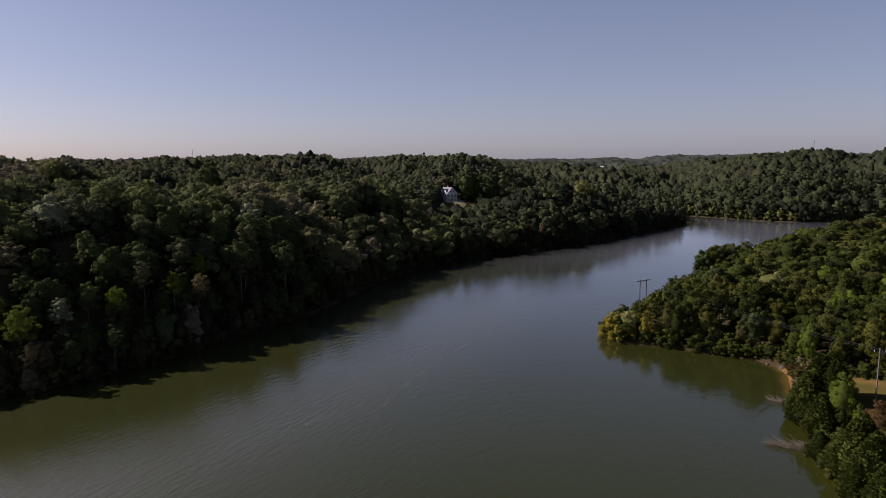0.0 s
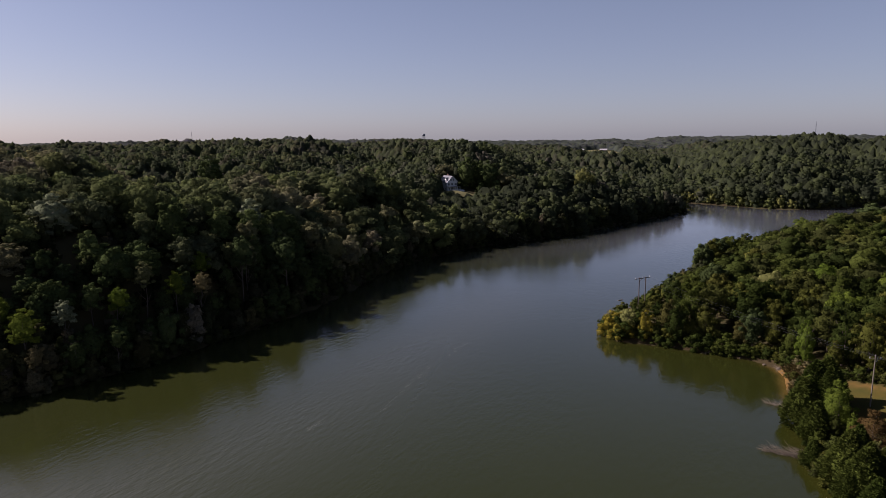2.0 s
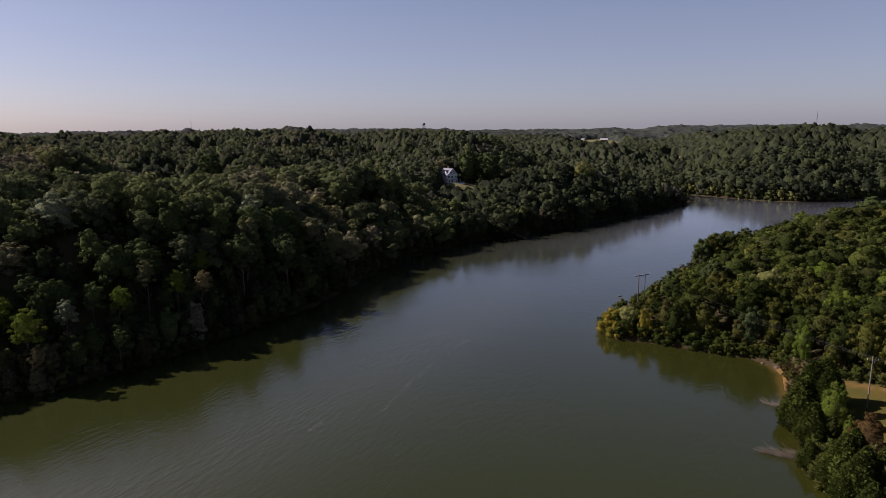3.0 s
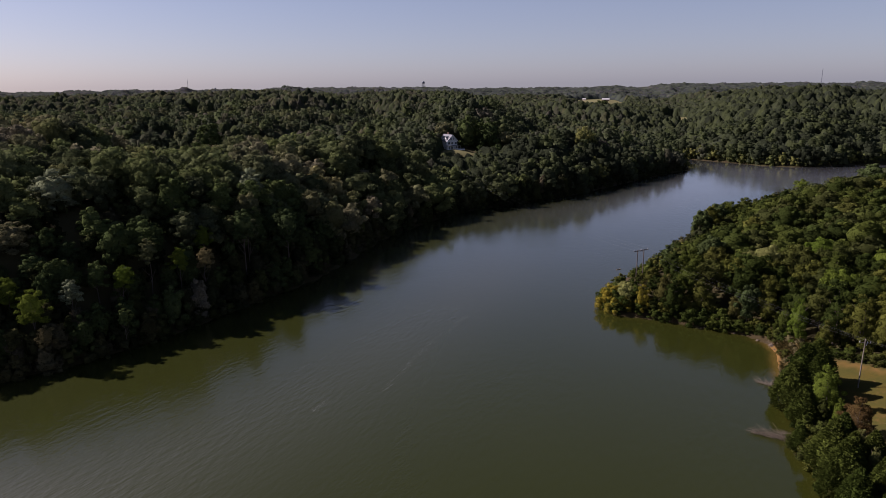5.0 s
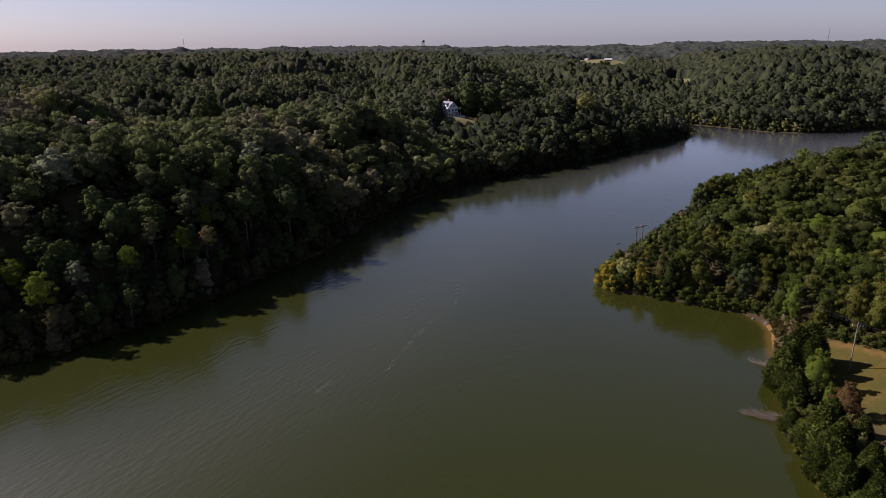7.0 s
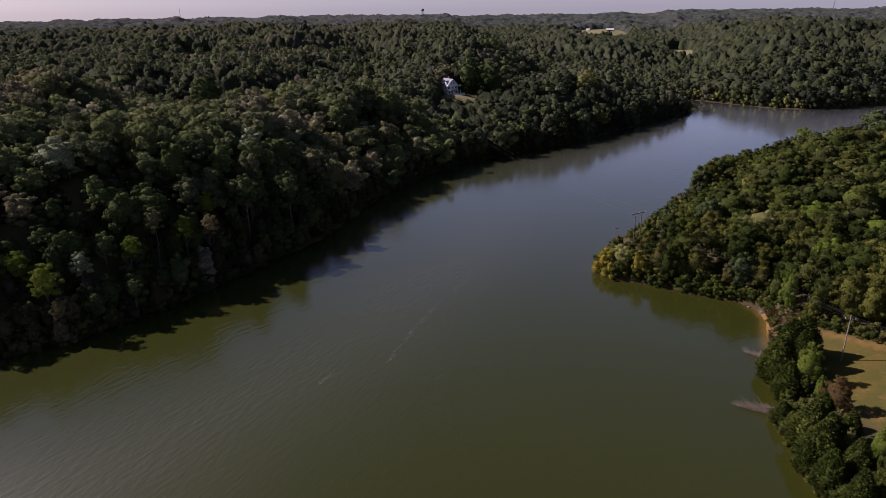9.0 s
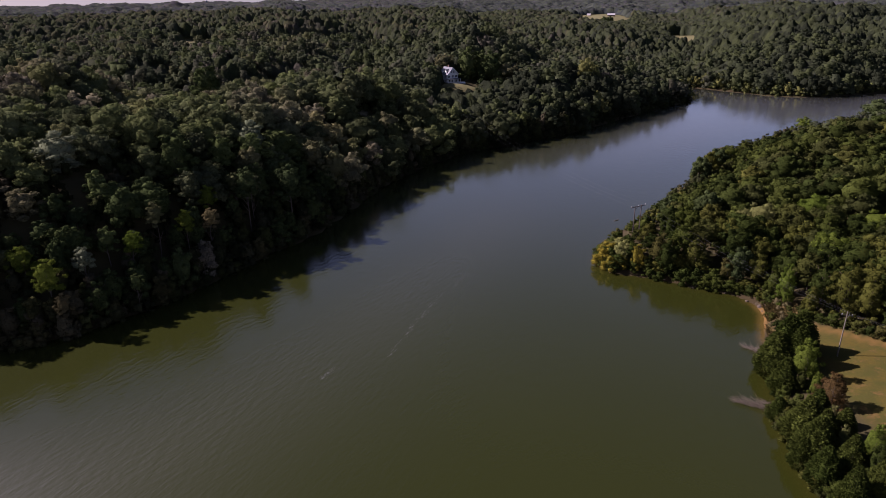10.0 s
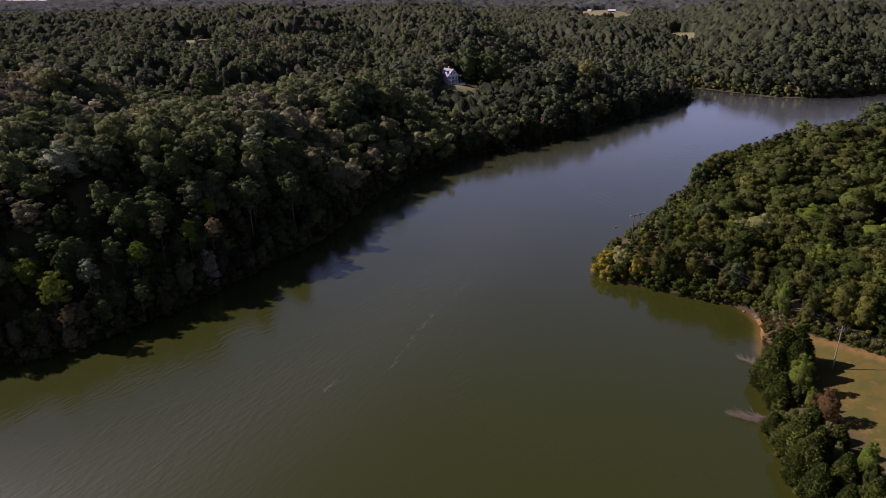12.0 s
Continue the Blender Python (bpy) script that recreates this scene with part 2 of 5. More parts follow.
def height(x, y, d=None):
    x, y = np.asarray(x, float), np.asarray(y, float)
    d = shore(x, y) if d is None else d
    up = np.maximum(d, 0)
    # west bank: a bluff that grows gentler up the lake
    k = step(380, 450, y + 60 * np.exp(-((x - 8) / 32) ** 2))
    up_lake = k * step(20, 70, x)
    long = 30 + 13 * step(230, 270, y) + 62 * k - 74 * up_lake
    west = (36 - 11 * up_lake) * (1 - np.exp(-(up / long) ** (1.5 - 0.25 * k)))
    east_hill = 38 * (1 - np.exp(-(up / 62) ** 1.4))
    k = step(190, 290, x - (y - 600) * 0.3) * step(480, 540, y)
    h = west * (1 - k) + east_hill * k
    v = seg_dist(x, y, VALLEY, False)
    h = h * (1 - (0.95 - 0.5 * step(1000, 1700, y)) * np.exp(-(v / 85) ** 2) * step(2400, 1800, y))
    v = seg_dist(x, y, HOLLOW, False)
    w = np.exp(-(v / 150) ** 2)
    h = h * (1 - w) + (12 + np.maximum(y - 1350, 0) * 0.010 + 13 * step(1440, 1640, y) + 6 * step(1780, 1960, y)) * w * step(0, 60, up)
    h = h + 11 * np.exp(-((x - 30) ** 2 + (y - 660) ** 2) / 100 ** 2)
    h = h + 0.8 * np.exp(-((x - 6) ** 2 + (y - 482) ** 2) / 22 ** 2)
    h = h + 3.6 * np.exp(-((x - 9) / 13) ** 2 - ((y - 465) / 8) ** 2)
    h = h + 4.0 * np.exp(-((x + 95) ** 2 + (y - 300) ** 2) / 75 ** 2)
    far = step(40, 260, up) * (1 - 0.85 * w)
    h = h + far * (4.5 * wobble(x, y, 700, 11) + (5.0 + 4.0 * step(450, 700, np.hypot(x, y))) * wobble(x, y, 230, 12) + (2.5 + 1.0 * step(450, 700, np.hypot(x, y))) * wobble(x, y, 110, 15) + 4 * step(500, 3500, x) - 5 * step(600, 3000, -x))
    rr = np.hypot(x, y)
    calm = 1 - 0.55 * step(600, 1100, rr)      # the far country is gentler
    h = h + 9 * step(2800, 4200, rr) * step(-200, 900, x) + 3 * step(2800, 4200, rr) * wobble(x, y, 900, 23)
    # ravines between the spurs
    cut = step(25, 120, up) * (1 - 0.85 * w) * step(26, 60, np.hypot(x - 5, y - 482))
    h = h - calm * cut * (20 * np.exp(-(wobble(x, y, 330, 21) / 0.25) ** 2) + 8 * np.exp(-(wobble(x, y, 170, 22) / 0.22) ** 2)) * np.clip(h / 34, 0.2, 1)
    h = h + cut * (6 * np.exp(-((x - 540) ** 2 + (y - 860) ** 2) / 190 ** 2) - 8 * step(1000, 1600, np.hypot(x, y)) * step(60, 420, x))
    h = h + step(4, 60, up) * 1.0 * wobble(x, y, 60, 13)
    # the low tongue of land on the east side
    east = (x > 30) & (y < 0.5 * x + 330) & (y < 520)
    low = 1.2 * step(0, 4, up) + 9.5 * (1 - np.exp(-(up / 42) ** 1.3)) + 0.5 * step(3, 15, up) * wobble(x, y, 30, 14)
    low = low + 10 * step(150, 400, x) * step(10, 90, up)
    h = np.where(east, low, h)
    bank = 0.7 * step(0, 2.5, up)
    bed = np.maximum(-0.09 * np.maximum(-d, 0) - 0.15, -5)
    return np.where(d > 0, np.maximum(h, 0) + bank, bed)


def field_mask(x, y):
    g = np.zeros(np.shape(x))
    for cx, cy, rx, ry in FIELDS:
        g = np.maximum(g, step(1.15, 0.85, np.hypot((x - cx) / rx, (y - cy) / ry)))
    return g


def lawn_mask(x, y):
    dd = seg_dist(x, y, LAWN, True)
    return np.where(inside(x, y, LAWN), 1.0, step(3.0, 0.0, dd))


def sheet_mesh(name, xs, ys, z, mat, attrs=()):
    nx, ny = len(xs), len(ys)
    gx, gy = np.meshgrid(xs, ys)
    co = np.stack([gx, gy, z], -1).reshape(-1, 3)
    i = (np.arange(ny - 1)[:, None] * nx + np.arange(nx - 1)[None, :]).reshape(-1)
    f = np.stack([i, i + 1, i + nx + 1, i + nx], -1)
    me = quad_mesh(name, co, f, mat, attrs)
    me.polygons.foreach_set("use_smooth", np.ones(len(f), bool))
    return me


def quad_mesh(name, co, f, mat, attrs=()):
    me = bpy.data.meshes.new(name)
    me.vertices.add(len(co))
    me.vertices.foreach_set("co", np.ascontiguousarray(co, np.float32).reshape(-1))
    me.loops.add(f.size)
    me.loops.foreach_set("vertex_index", np.ascontiguousarray(f, np.int32).reshape(-1))
    me.polygons.add(len(f))
    me.polygons.foreach_set("loop_start", np.arange(0, f.size, f.shape[1], dtype=np.int32))
    for key, values in attrs:
        a = me.attributes.new(key, "FLOAT", "POINT")
        a.data.foreach_set("value", np.ascontiguousarray(values, np.float32).reshape(-1))
    me.materials.append(mat)
    me.update(calc_edges=True)
    me.validate()
    return me


def ground_material():
    m, n, l, b = material("woodland_ground", 0.95, 0.0, 0.1)
    co = n.new("ShaderNodeTexCoord").outputs["Object"]
    fine, mid, big = noise_tex(n, l, 1.6, 8, co), noise_tex(n, l, 0.16, 6, co), noise_tex(n, l, 0.03, 4, co)
    litter = mix_rgb(n, l, mid.outputs[0], (0.030, 0.027, 0.010), (0.052, 0.042, 0.017))
    patch = ramp(n, [(0.41, (0.078, 0.056, 0.007)), (0.5, (0.062, 0.052, 0.007)), (0.59, (0.044, 0.045, 0.006))])
    l.new(mid.outputs[0], patch.inputs[0])
    bare = ramp(n, [(0.55, (0, 0, 0)), (0.64, (1, 1, 1))])
    l.new(noise_tex(n, l, 0.33, 7, co, 0.7).outputs[0], bare.inputs[0])
    turf = mix_rgb(n, l, bare.outputs[0], patch.outputs[0], (0.112, 0.066, 0.018))
    turf = mix_rgb(n, l, fine.outputs[0], turf, (0.046, 0.038, 0.010))
    sand = mix_rgb(n, l, fine.outputs[0], (0.112, 0.060, 0.016), (0.158, 0.088, 0.026))
    def attr(key):
        a = n.new("ShaderNodeAttribute")
        a.attribute_name = key
        return a.outputs["Fac"]
    c = mix_rgb(n, l, attr("lawn"), litter, turf)
    meadow = mix_rgb(n, l, big.outputs[0], (0.094, 0.098, 0.036), (0.135, 0.112, 0.052))
    c = mix_rgb(n, l, attr("meadow"), c, meadow)
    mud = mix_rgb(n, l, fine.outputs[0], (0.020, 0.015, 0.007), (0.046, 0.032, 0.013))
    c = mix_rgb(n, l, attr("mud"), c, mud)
    c = mix_rgb(n, l, attr("sand"), c, sand)
    l.new(c, b.inputs["Base Color"])
    bump(n, l, b, fine.outputs[0], 0.6, 0.12)
    return m


def water_material():
    m, n, l, b = material("lake_water", 0.9, 0.0, 0.0)
    co = n.new("ShaderNodeTexCoord").outputs["Object"]
    a = n.new("ShaderNodeAttribute")
    a.attribute_name = "shallow"
    cloud = noise_tex(n, l, 0.012, 3, co)
    deep = mix_rgb(n, l, cloud.outputs[0], (0.0148, 0.0176, 0.0020), (0.0184, 0.0212, 0.0030))
    l.new(mix_rgb(n, l, a.outputs["Fac"], deep, (0.125, 0.076, 0.018)), b.inputs["Base Color"])
    gloss, fres, lay = n.new("ShaderNodeBsdfGlossy"), n.new("ShaderNodeFresnel"), n.new("ShaderNodeMixShader")
    gloss.inputs["Roughness"].default_value = 0.085
    chopped, both = n.new("ShaderNodeBsdfGlossy"), n.new("ShaderNodeMixShader")   # calm and chopped facets side by side
    chopped.inputs["Roughness"].default_value = 0.46
    wind = n.new("ShaderNodeAttribute")
    wind.attribute_name = "breeze"
    l.new(wind.outputs["Fac"], both.inputs[0])
    l.new(gloss.outputs[0], both.inputs[1])
    l.new(chopped.outputs[0], both.inputs[2])
    fres.inputs["IOR"].default_value = 1.33
    # small waves tilt towards a low eye, so the gloss grows faster than on flat water
    grow = n.new("ShaderNodeMath")
    grow.operation, grow.use_clamp = "MULTIPLY_ADD", True
    grow.inputs[1].default_value, grow.inputs[2].default_value = 2.05, -0.022
    l.new(fres.outputs[0], grow.inputs[0])
    l.new(grow.outputs[0], lay.inputs[0])
    l.new(b.outputs[0], lay.inputs[1])
    l.new(both.outputs[0], lay.inputs[2])
    l.new(lay.outputs[0], n["Material Output"].inputs["Surface"])
    # ripples: a fine chop, and longer ones that run with the breeze
    turn = n.new("ShaderNodeMapping")
    turn.inputs["Rotation"].default_value = (0, 0, radians(27))
    l.new(co, turn.inputs["Vector"])
    long = n.new("ShaderNodeMapping")
    long.inputs["Scale"].default_value = (1.0, 0.33, 1.0)
    l.new(turn.outputs[0], long.inputs["Vector"])
    chop, swell = noise_tex(n, l, 1.6, 3, co), noise_tex(n, l, 0.85, 2.0, long.outputs[0])
    add = n.new("ShaderNodeMath")
    add.operation = "MULTIPLY_ADD"
    l.new(chop.outputs[0], add.inputs[0])
    add.inputs[1].default_value = 0.3
    l.new(swell.outputs[0], add.inputs[2])
    gust = noise_tex(n, l, 0.02, 2, co)
    force = n.new("ShaderNodeMapRange")
    force.inputs["From Min"].default_value, force.inputs["From Max"].default_value = 0.35, 0.65
    force.inputs["To Min"].default_value, force.inputs["To Max"].default_value = 0.16, 0.46
    l.new(gust.outputs[0], force.inputs["Value"])
    u = n.new("ShaderNodeBump")
    u.inputs["Distance"].default_value = 0.3
    # the breeze reaches the open west side; the east shore lies in the lee
    apart, lee, calm = n.new("ShaderNodeSeparateXYZ"), n.new("ShaderNodeMapRange"), n.new("ShaderNodeMath")
    l.new(co, apart.inputs[0])
    l.new(apart.outputs["X"], lee.inputs["Value"])
    lee.inputs["From Min"].default_value, lee.inputs["From Max"].default_value = -45.0, 35.0
    lee.inputs["To Min"].default_value, lee.inputs["To Max"].default_value = 1.0, 0.75
    calm.operation = "MULTIPLY"
    l.new(force.outputs[0], calm.inputs[0])
    l.new(lee.outputs[0], calm.inputs[1])
    rough_water, both_ways = n.new("ShaderNodeMapRange"), n.new("ShaderNodeMath")      # smooth under the banks, rippled where the wind reaches
    rough_water.inputs["From Min"].default_value, rough_water.inputs["From Max"].default_value = 0.02, 0.4
    rough_water.inputs["To Min"].default_value, rough_water.inputs["To Max"].default_value = 0.75, 0.9
    l.new(wind.outputs["Fac"], rough_water.inputs["Value"])
    both_ways.operation = "MULTIPLY"
    l.new(calm.outputs[0], both_ways.inputs[0])
    l.new(rough_water.outputs[0], both_ways.inputs[1])
    l.new(both_ways.outputs[0], u.inputs["Strength"])
    l.new(add.outputs[0], u.inputs["Height"])
    l.new(u.outputs[0], gloss.inputs["Normal"])
    l.new(u.outputs[0], chopped.inputs["Normal"])
    l.new(u.outputs[0], fres.inputs["Normal"])
    return m


def spaced(stops):
    """Grid lines: (to, pace) from stop to stop, after the first (start, 0)."""
    out = [stops[0][0]]
    for to, pace in stops[1:]:
        k = max(1, round((to - out[-1]) / pace))
        out += list(np.linspace(out[-1], to, k + 1)[1:])
    return np.array(out)


xs = spaced([(-4900, 0), (-1200, 120), (-400, 30), (-150, 10), (40, 5), (130, 1.8), (260, 6), (520, 12), (1200, 40), (4900, 120)])
ys = spaced([(-1500, 0), (-450, 90), (40, 14), (200, 2.0), (420, 5), (640, 8), (1000, 20), (2000, 40), (4950, 100)])
gx, gy = np.meshgrid(xs, ys)
gd = shore(gx, gy)
gz = height(gx, gy, gd)
beach = step(9, 5, np.hypot(gx - 85, gy - 156)) * step(1.3, 0.5, gd) + 0.4 * step(7, 3, np.hypot(gx - 76, gy - 134)) * step(2.4, 1.0, gd)
trod = 0.7 * step(2.2, 0.2, 0.9 * wobble(gx, gy, 5, 9) + np.minimum(seg_dist(gx, gy, [(91, 145.5), (95.5, 141), (98.7, 136), (102.3, 130.6), (107, 120)], False), 50))
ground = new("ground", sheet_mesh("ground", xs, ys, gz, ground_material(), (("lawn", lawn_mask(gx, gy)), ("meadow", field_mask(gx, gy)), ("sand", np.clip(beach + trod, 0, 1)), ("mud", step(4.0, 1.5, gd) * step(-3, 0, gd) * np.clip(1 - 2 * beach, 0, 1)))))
tagged(ground, "rolling wooded ground with leaf litter, mown lawn and sandy shore", "ground", kind="structure")
wx, wy = spaced([(-900, 0), (-180, 60), (30, 6), (120, 1.5), (240, 8), (960, 60)]), spaced([(-900, 0), (0, 60), (80, 8), (215, 1.5), (480, 8), (700, 40)])
wgx, wgy = np.meshgrid(wx, wy)
wd = -shore(wgx, wgy)
shallow = 0.6 * step(2.6, 0, wd) * step(17, 8, np.hypot(wgx - 83.5, wgy - 154)) + 0.04 * step(5, 0, wd) * (wgx > 40) * (wgy < 230)
off_west = seg_dist(wgx, wgy, WEST_SHORE, False)
breeze = np.clip(0.03 + 0.42 * step(32, 70, off_west) * step(10, -60, wgx - 0.3 * (wgy - 100)) * step(300, 200, wgy) + 0.14 * step(270, 400, wgy) * step(6, 40, wd), 0, 1)      # the wind ruffles the open west side and the upper lake
water = new("water", sheet_mesh("water", wx, wy, np.zeros(wgx.shape), water_material(), (("shallow", np.clip(shallow, 0, 1)), ("breeze", breeze))))
tagged(water, "calm olive-green lake with light ripples reflecting the sky", "water", kind="structure")


# ---- trees ----
def leaves_at(rng, pos, nrm, size, jitter):
    """A folded leaf spray at each place, turned roughly along the given normals. Returns corner points."""
    k = len(pos)
    nn = nrm + rng.normal(0, jitter, (k, 3))
    nn /= np.linalg.norm(nn, axis=1)[:, None] + 1e-9
    t = np.cross(nn, rng.normal(0, 1, (k, 3)))
    t /= np.linalg.norm(t, axis=1)[:, None] + 1e-9
    s = np.cross(nn, t)
    a = (size * rng.uniform(0.6, 1.35, k))[:, None]
    w = a * rng.uniform(0.5, 0.95, k)[:, None]
    droop = nn * a * rng.uniform(-0.1, 0.45, k)[:, None]
    return np.stack([pos - t * a * 0.5 - droop * 0.6, pos + s * w * 0.5, pos + t * a * 0.5 - droop * 0.6, pos - s * w * 0.5], 1).reshape(-1, 3)


def puff(n):
    """A ball of quads: n by n on each face of a swollen cube. Returns points and faces."""
    grid, keys, faces = [], {}, []
    for ax in range(3):
        for sg in (-1, 1):
            for u in range(n):
                for v in range(n):
                    quad = []
                    for du, dv in ((0, 0), (1, 0), (1, 1), (0, 1)) if sg > 0 else ((0, 0), (0, 1), (1, 1), (1, 0)):
                        q = [0, 0, 0]
                        q[ax], q[(ax + 1) % 3], q[(ax + 2) % 3] = sg * n, 2 * (u + du) - n, 2 * (v + dv) - n
                        if tuple(q) not in keys:
                            keys[tuple(q)] = len(grid)
                            grid.append(np.tan(np.array(q) / n * math.pi / 4.6))
                        quad.append(keys[tuple(q)])
                    faces.append(quad)
    grid = np.array(grid)
    return grid / np.linalg.norm(grid, axis=1)[:, None], np.array(faces)


PUFFS = {n: puff(n) for n in (1, 2, 3)}


DOMES = {n: (p, f[[k for k, q in enumerate(f) if p[q][:, 2].mean() > -0.45]]) for n, (p, f) in PUFFS.items()}


def broadleaf(seed, lobes, cards, size, tall=12.0, wide=4.4, bare=0.06, jitter=0.5, core=2, dome=2, peak=0.3):
    """A crown as points and faces: leafy boughs over an uneven dome, with loose sprays between them. peak: 0 flat-topped, 1 pointed."""
    rng = np.random.RandomState(seed)
    foot, top = tall * bare, tall * (1 - bare)
    k = np.arange(lobes)
    u = np.clip(1 - ((k + 0.5) / lobes) ** 0.9 + rng.uniform(-0.05, 0.05, lobes), 0.03, 0.97)
    a = rng.uniform(0, math.tau) + k * 2.4 + rng.uniform(-0.35, 0.35, lobes)
    lean, two = rng.uniform(0, math.tau, 2)
    uneven = 1 + 0.16 * np.sin(a + lean) + 0.13 * np.sin(2 * a + two)
    belly = np.sqrt(np.clip(1 - ((u - 0.40) / 0.62) ** 2, 0.0, 1)) * (1 - peak) + peak * (1.08 - u) * np.clip(u * 6 + 0.45, 0, 1)
    r = wide * min(0.62, 1.25 / math.sqrt(lobes)) * rng.uniform(0.72, 1.3, lobes) * (1.08 - 0.3 * u)
    reach = np.maximum(wide * belly * uneven * rng.uniform(0.82, 1.08, lobes) - r * 0.8, 0.05 * wide)
    c = np.stack([np.cos(a) * reach, np.sin(a) * reach, foot + u * top * 0.95 - 0.55 * r], 1)
    squash = np.array([1, 1, 0.82])
    co, fs, base = [], [], 0
    if core:
        ball, bf = PUFFS[core]
        co.append(np.array([0, 0, foot + top * 0.42]) + ball * rng.uniform(0.85, 1.1, (len(ball), 1)) * np.array([wide * 0.62, wide * 0.62, top * 0.40]))
        fs.append(bf)
        base += len(ball)
    dome_p, dome_f = DOMES[dome]
    for m in range(lobes):
        co.append(c[m] + dome_p * (r[m] * rng.uniform(0.62, 1.12, (len(dome_p), 1))) * squash)
        fs.append(dome_f + base)
        base += len(dome_p)
    if cards:
        which = rng.choice(lobes, cards * 3, p=r ** 2 / (r ** 2).sum())
        d = rng.normal(0, 1, (cards * 3, 3)) + np.stack([np.cos(a), np.sin(a), np.full(lobes, 0.7)], 1)[which] * 0.8
        d /= np.linalg.norm(d, axis=1)[:, None]
        pos = c[which] + d * squash * (r[which] * rng.uniform(0.82, 1.22, cards * 3))[:, None]
        hid = ((np.linalg.norm((pos[:, None] - c[None]) / squash, axis=2) < r[None] * 0.8).sum(1) > 0).astype(float)
        pick = np.argsort(hid, kind="stable")[:cards]
        q = leaves_at(rng, pos[pick], d[pick], size, jitter)
        fs.append(np.arange(len(q)).reshape(-1, 4) + base)
        co.append(q)
    return np.concatenate(co), np.concatenate(fs)


def cedar(seed, leaves, size, tall=9.0, wide=2.6):
    """Corner points of a dense, pointed evergreen crown down to the ground."""
    rng = np.random.RandomState(seed)
    z = rng.beta(1.0, 1.5, leaves) * 0.98
    a = rng.uniform(0, math.tau, leaves)
    lump = 1 + 0.09 * np.sin(a * 2 + z * 7 + seed) + 0.05 * np.sin(a * 5 - z * 17 + seed) + 0.04 * np.sin(a * 11 + z * 29)
    r = wide * (1 - z ** 1.25) ** 0.85 * (0.8 + 0.2 * np.minimum(z * 8, 1)) * lump * rng.uniform(0.8, 1.12, leaves)
    pos = np.stack([np.cos(a) * r, np.sin(a) * r, 0.3 + z * tall], 1)
    d = np.stack([np.cos(a), np.sin(a), np.full(leaves, 0.45)], 1)
    way = d * np.array([1, 1, 1.6]) + rng.normal(0, 0.35, d.shape)
    way /= np.linalg.norm(way, axis=1)[:, None]
    side = np.cross(way, rng.normal(0, 1, d.shape))
    side /= np.linalg.norm(side, axis=1)[:, None] + 1e-9
    long = (size * rng.uniform(0.8, 2.0, leaves))[:, None]
    q = np.stack([pos - way * long * 0.5, pos + side * long * 0.26, pos + way * long * 0.6, pos - side * long * 0.26], 1).reshape(-1, 3)
    ball, bf = PUFFS[3]
    core = ball * np.array([wide * 0.78, wide * 0.78, tall * 0.5]) * rng.uniform(0.85, 1.1, (len(ball), 1)) + np.array([0, 0, tall * 0.46])
    core[:, :2] *= np.clip(1.25 - core[:, 2:] / tall, 0.15, 1)
    return np.concatenate([core, q]), np.concatenate([bf, np.arange(len(q)).reshape(-1, 4) + len(core)])


def stem(seed, tall, thick, limbs, spread):
    """A tapered trunk with forking limbs, as one bmesh."""
    rng = random.Random(seed)
    bm = bmesh.new()

    def tube(p, q, r0, r1, sides=6, bends=3):
        rings = []
        p, q = Vector(p), Vector(q)
        side = Vector((rng.uniform(-1, 1), rng.uniform(-1, 1), 0)) * (q - p).length * 0.06
        ax = (q - p).normalized()
        u = ax.orthogonal().normalized()
        v = ax.cross(u)
        for i in range(bends + 1):
            k = i / bends
            o = p.lerp(q, k) + side * math.sin(k * math.pi)
            r = r0 + (r1 - r0) * k
            rings.append([bm.verts.new(o + (u * math.cos(a) + v * math.sin(a)) * r) for a in [math.tau * j / sides for j in range(sides)]])
        for a, b in zip(rings, rings[1:]):
            for j in range(sides):
                bm.faces.new((a[j], a[(j + 1) % sides], b[(j + 1) % sides], b[j]))
        bm.faces.new(rings[-1])

    tube((0, 0, -0.6), (rng.uniform(-0.3, 0.3), rng.uniform(-0.3, 0.3), tall * 0.8), thick, thick * 0.25, 7, 5)
    for i in range(limbs):
        a, z = i * 2.4 + rng.uniform(-0.4, 0.4), tall * rng.uniform(0.22, 0.6)
        tube((0, 0, z), (math.cos(a) * spread, math.sin(a) * spread, z + tall * rng.uniform(0.12, 0.25)), thick * 0.4, thick * 0.1, 5, 2)
    return bm


def part(name, bm, mat, parent=None, label="", smooth=False):
    me = bpy.data.meshes.new(name)
    bm.to_mesh(me)
    bm.free()
    me.materials.append(mat)
    if smooth:
        me.polygons.foreach_set("use_smooth", np.ones(len(me.polygons), bool))
    ob = new(name, me)
    if parent:
        ob.parent = parent
    return tagged(ob, label)


def crown_mesh(shape, mat):
    me = quad_mesh("crown", shape[0], shape[1], mat)
    me.polygons.foreach_set("use_smooth", np.ones(len(me.polygons), bool))
    return me


def stem_mesh(bm):
    me = bpy.data.meshes.new("trunk")
    bm.to_mesh(me)
    bm.free()
    me.materials.append(bark)
    return me


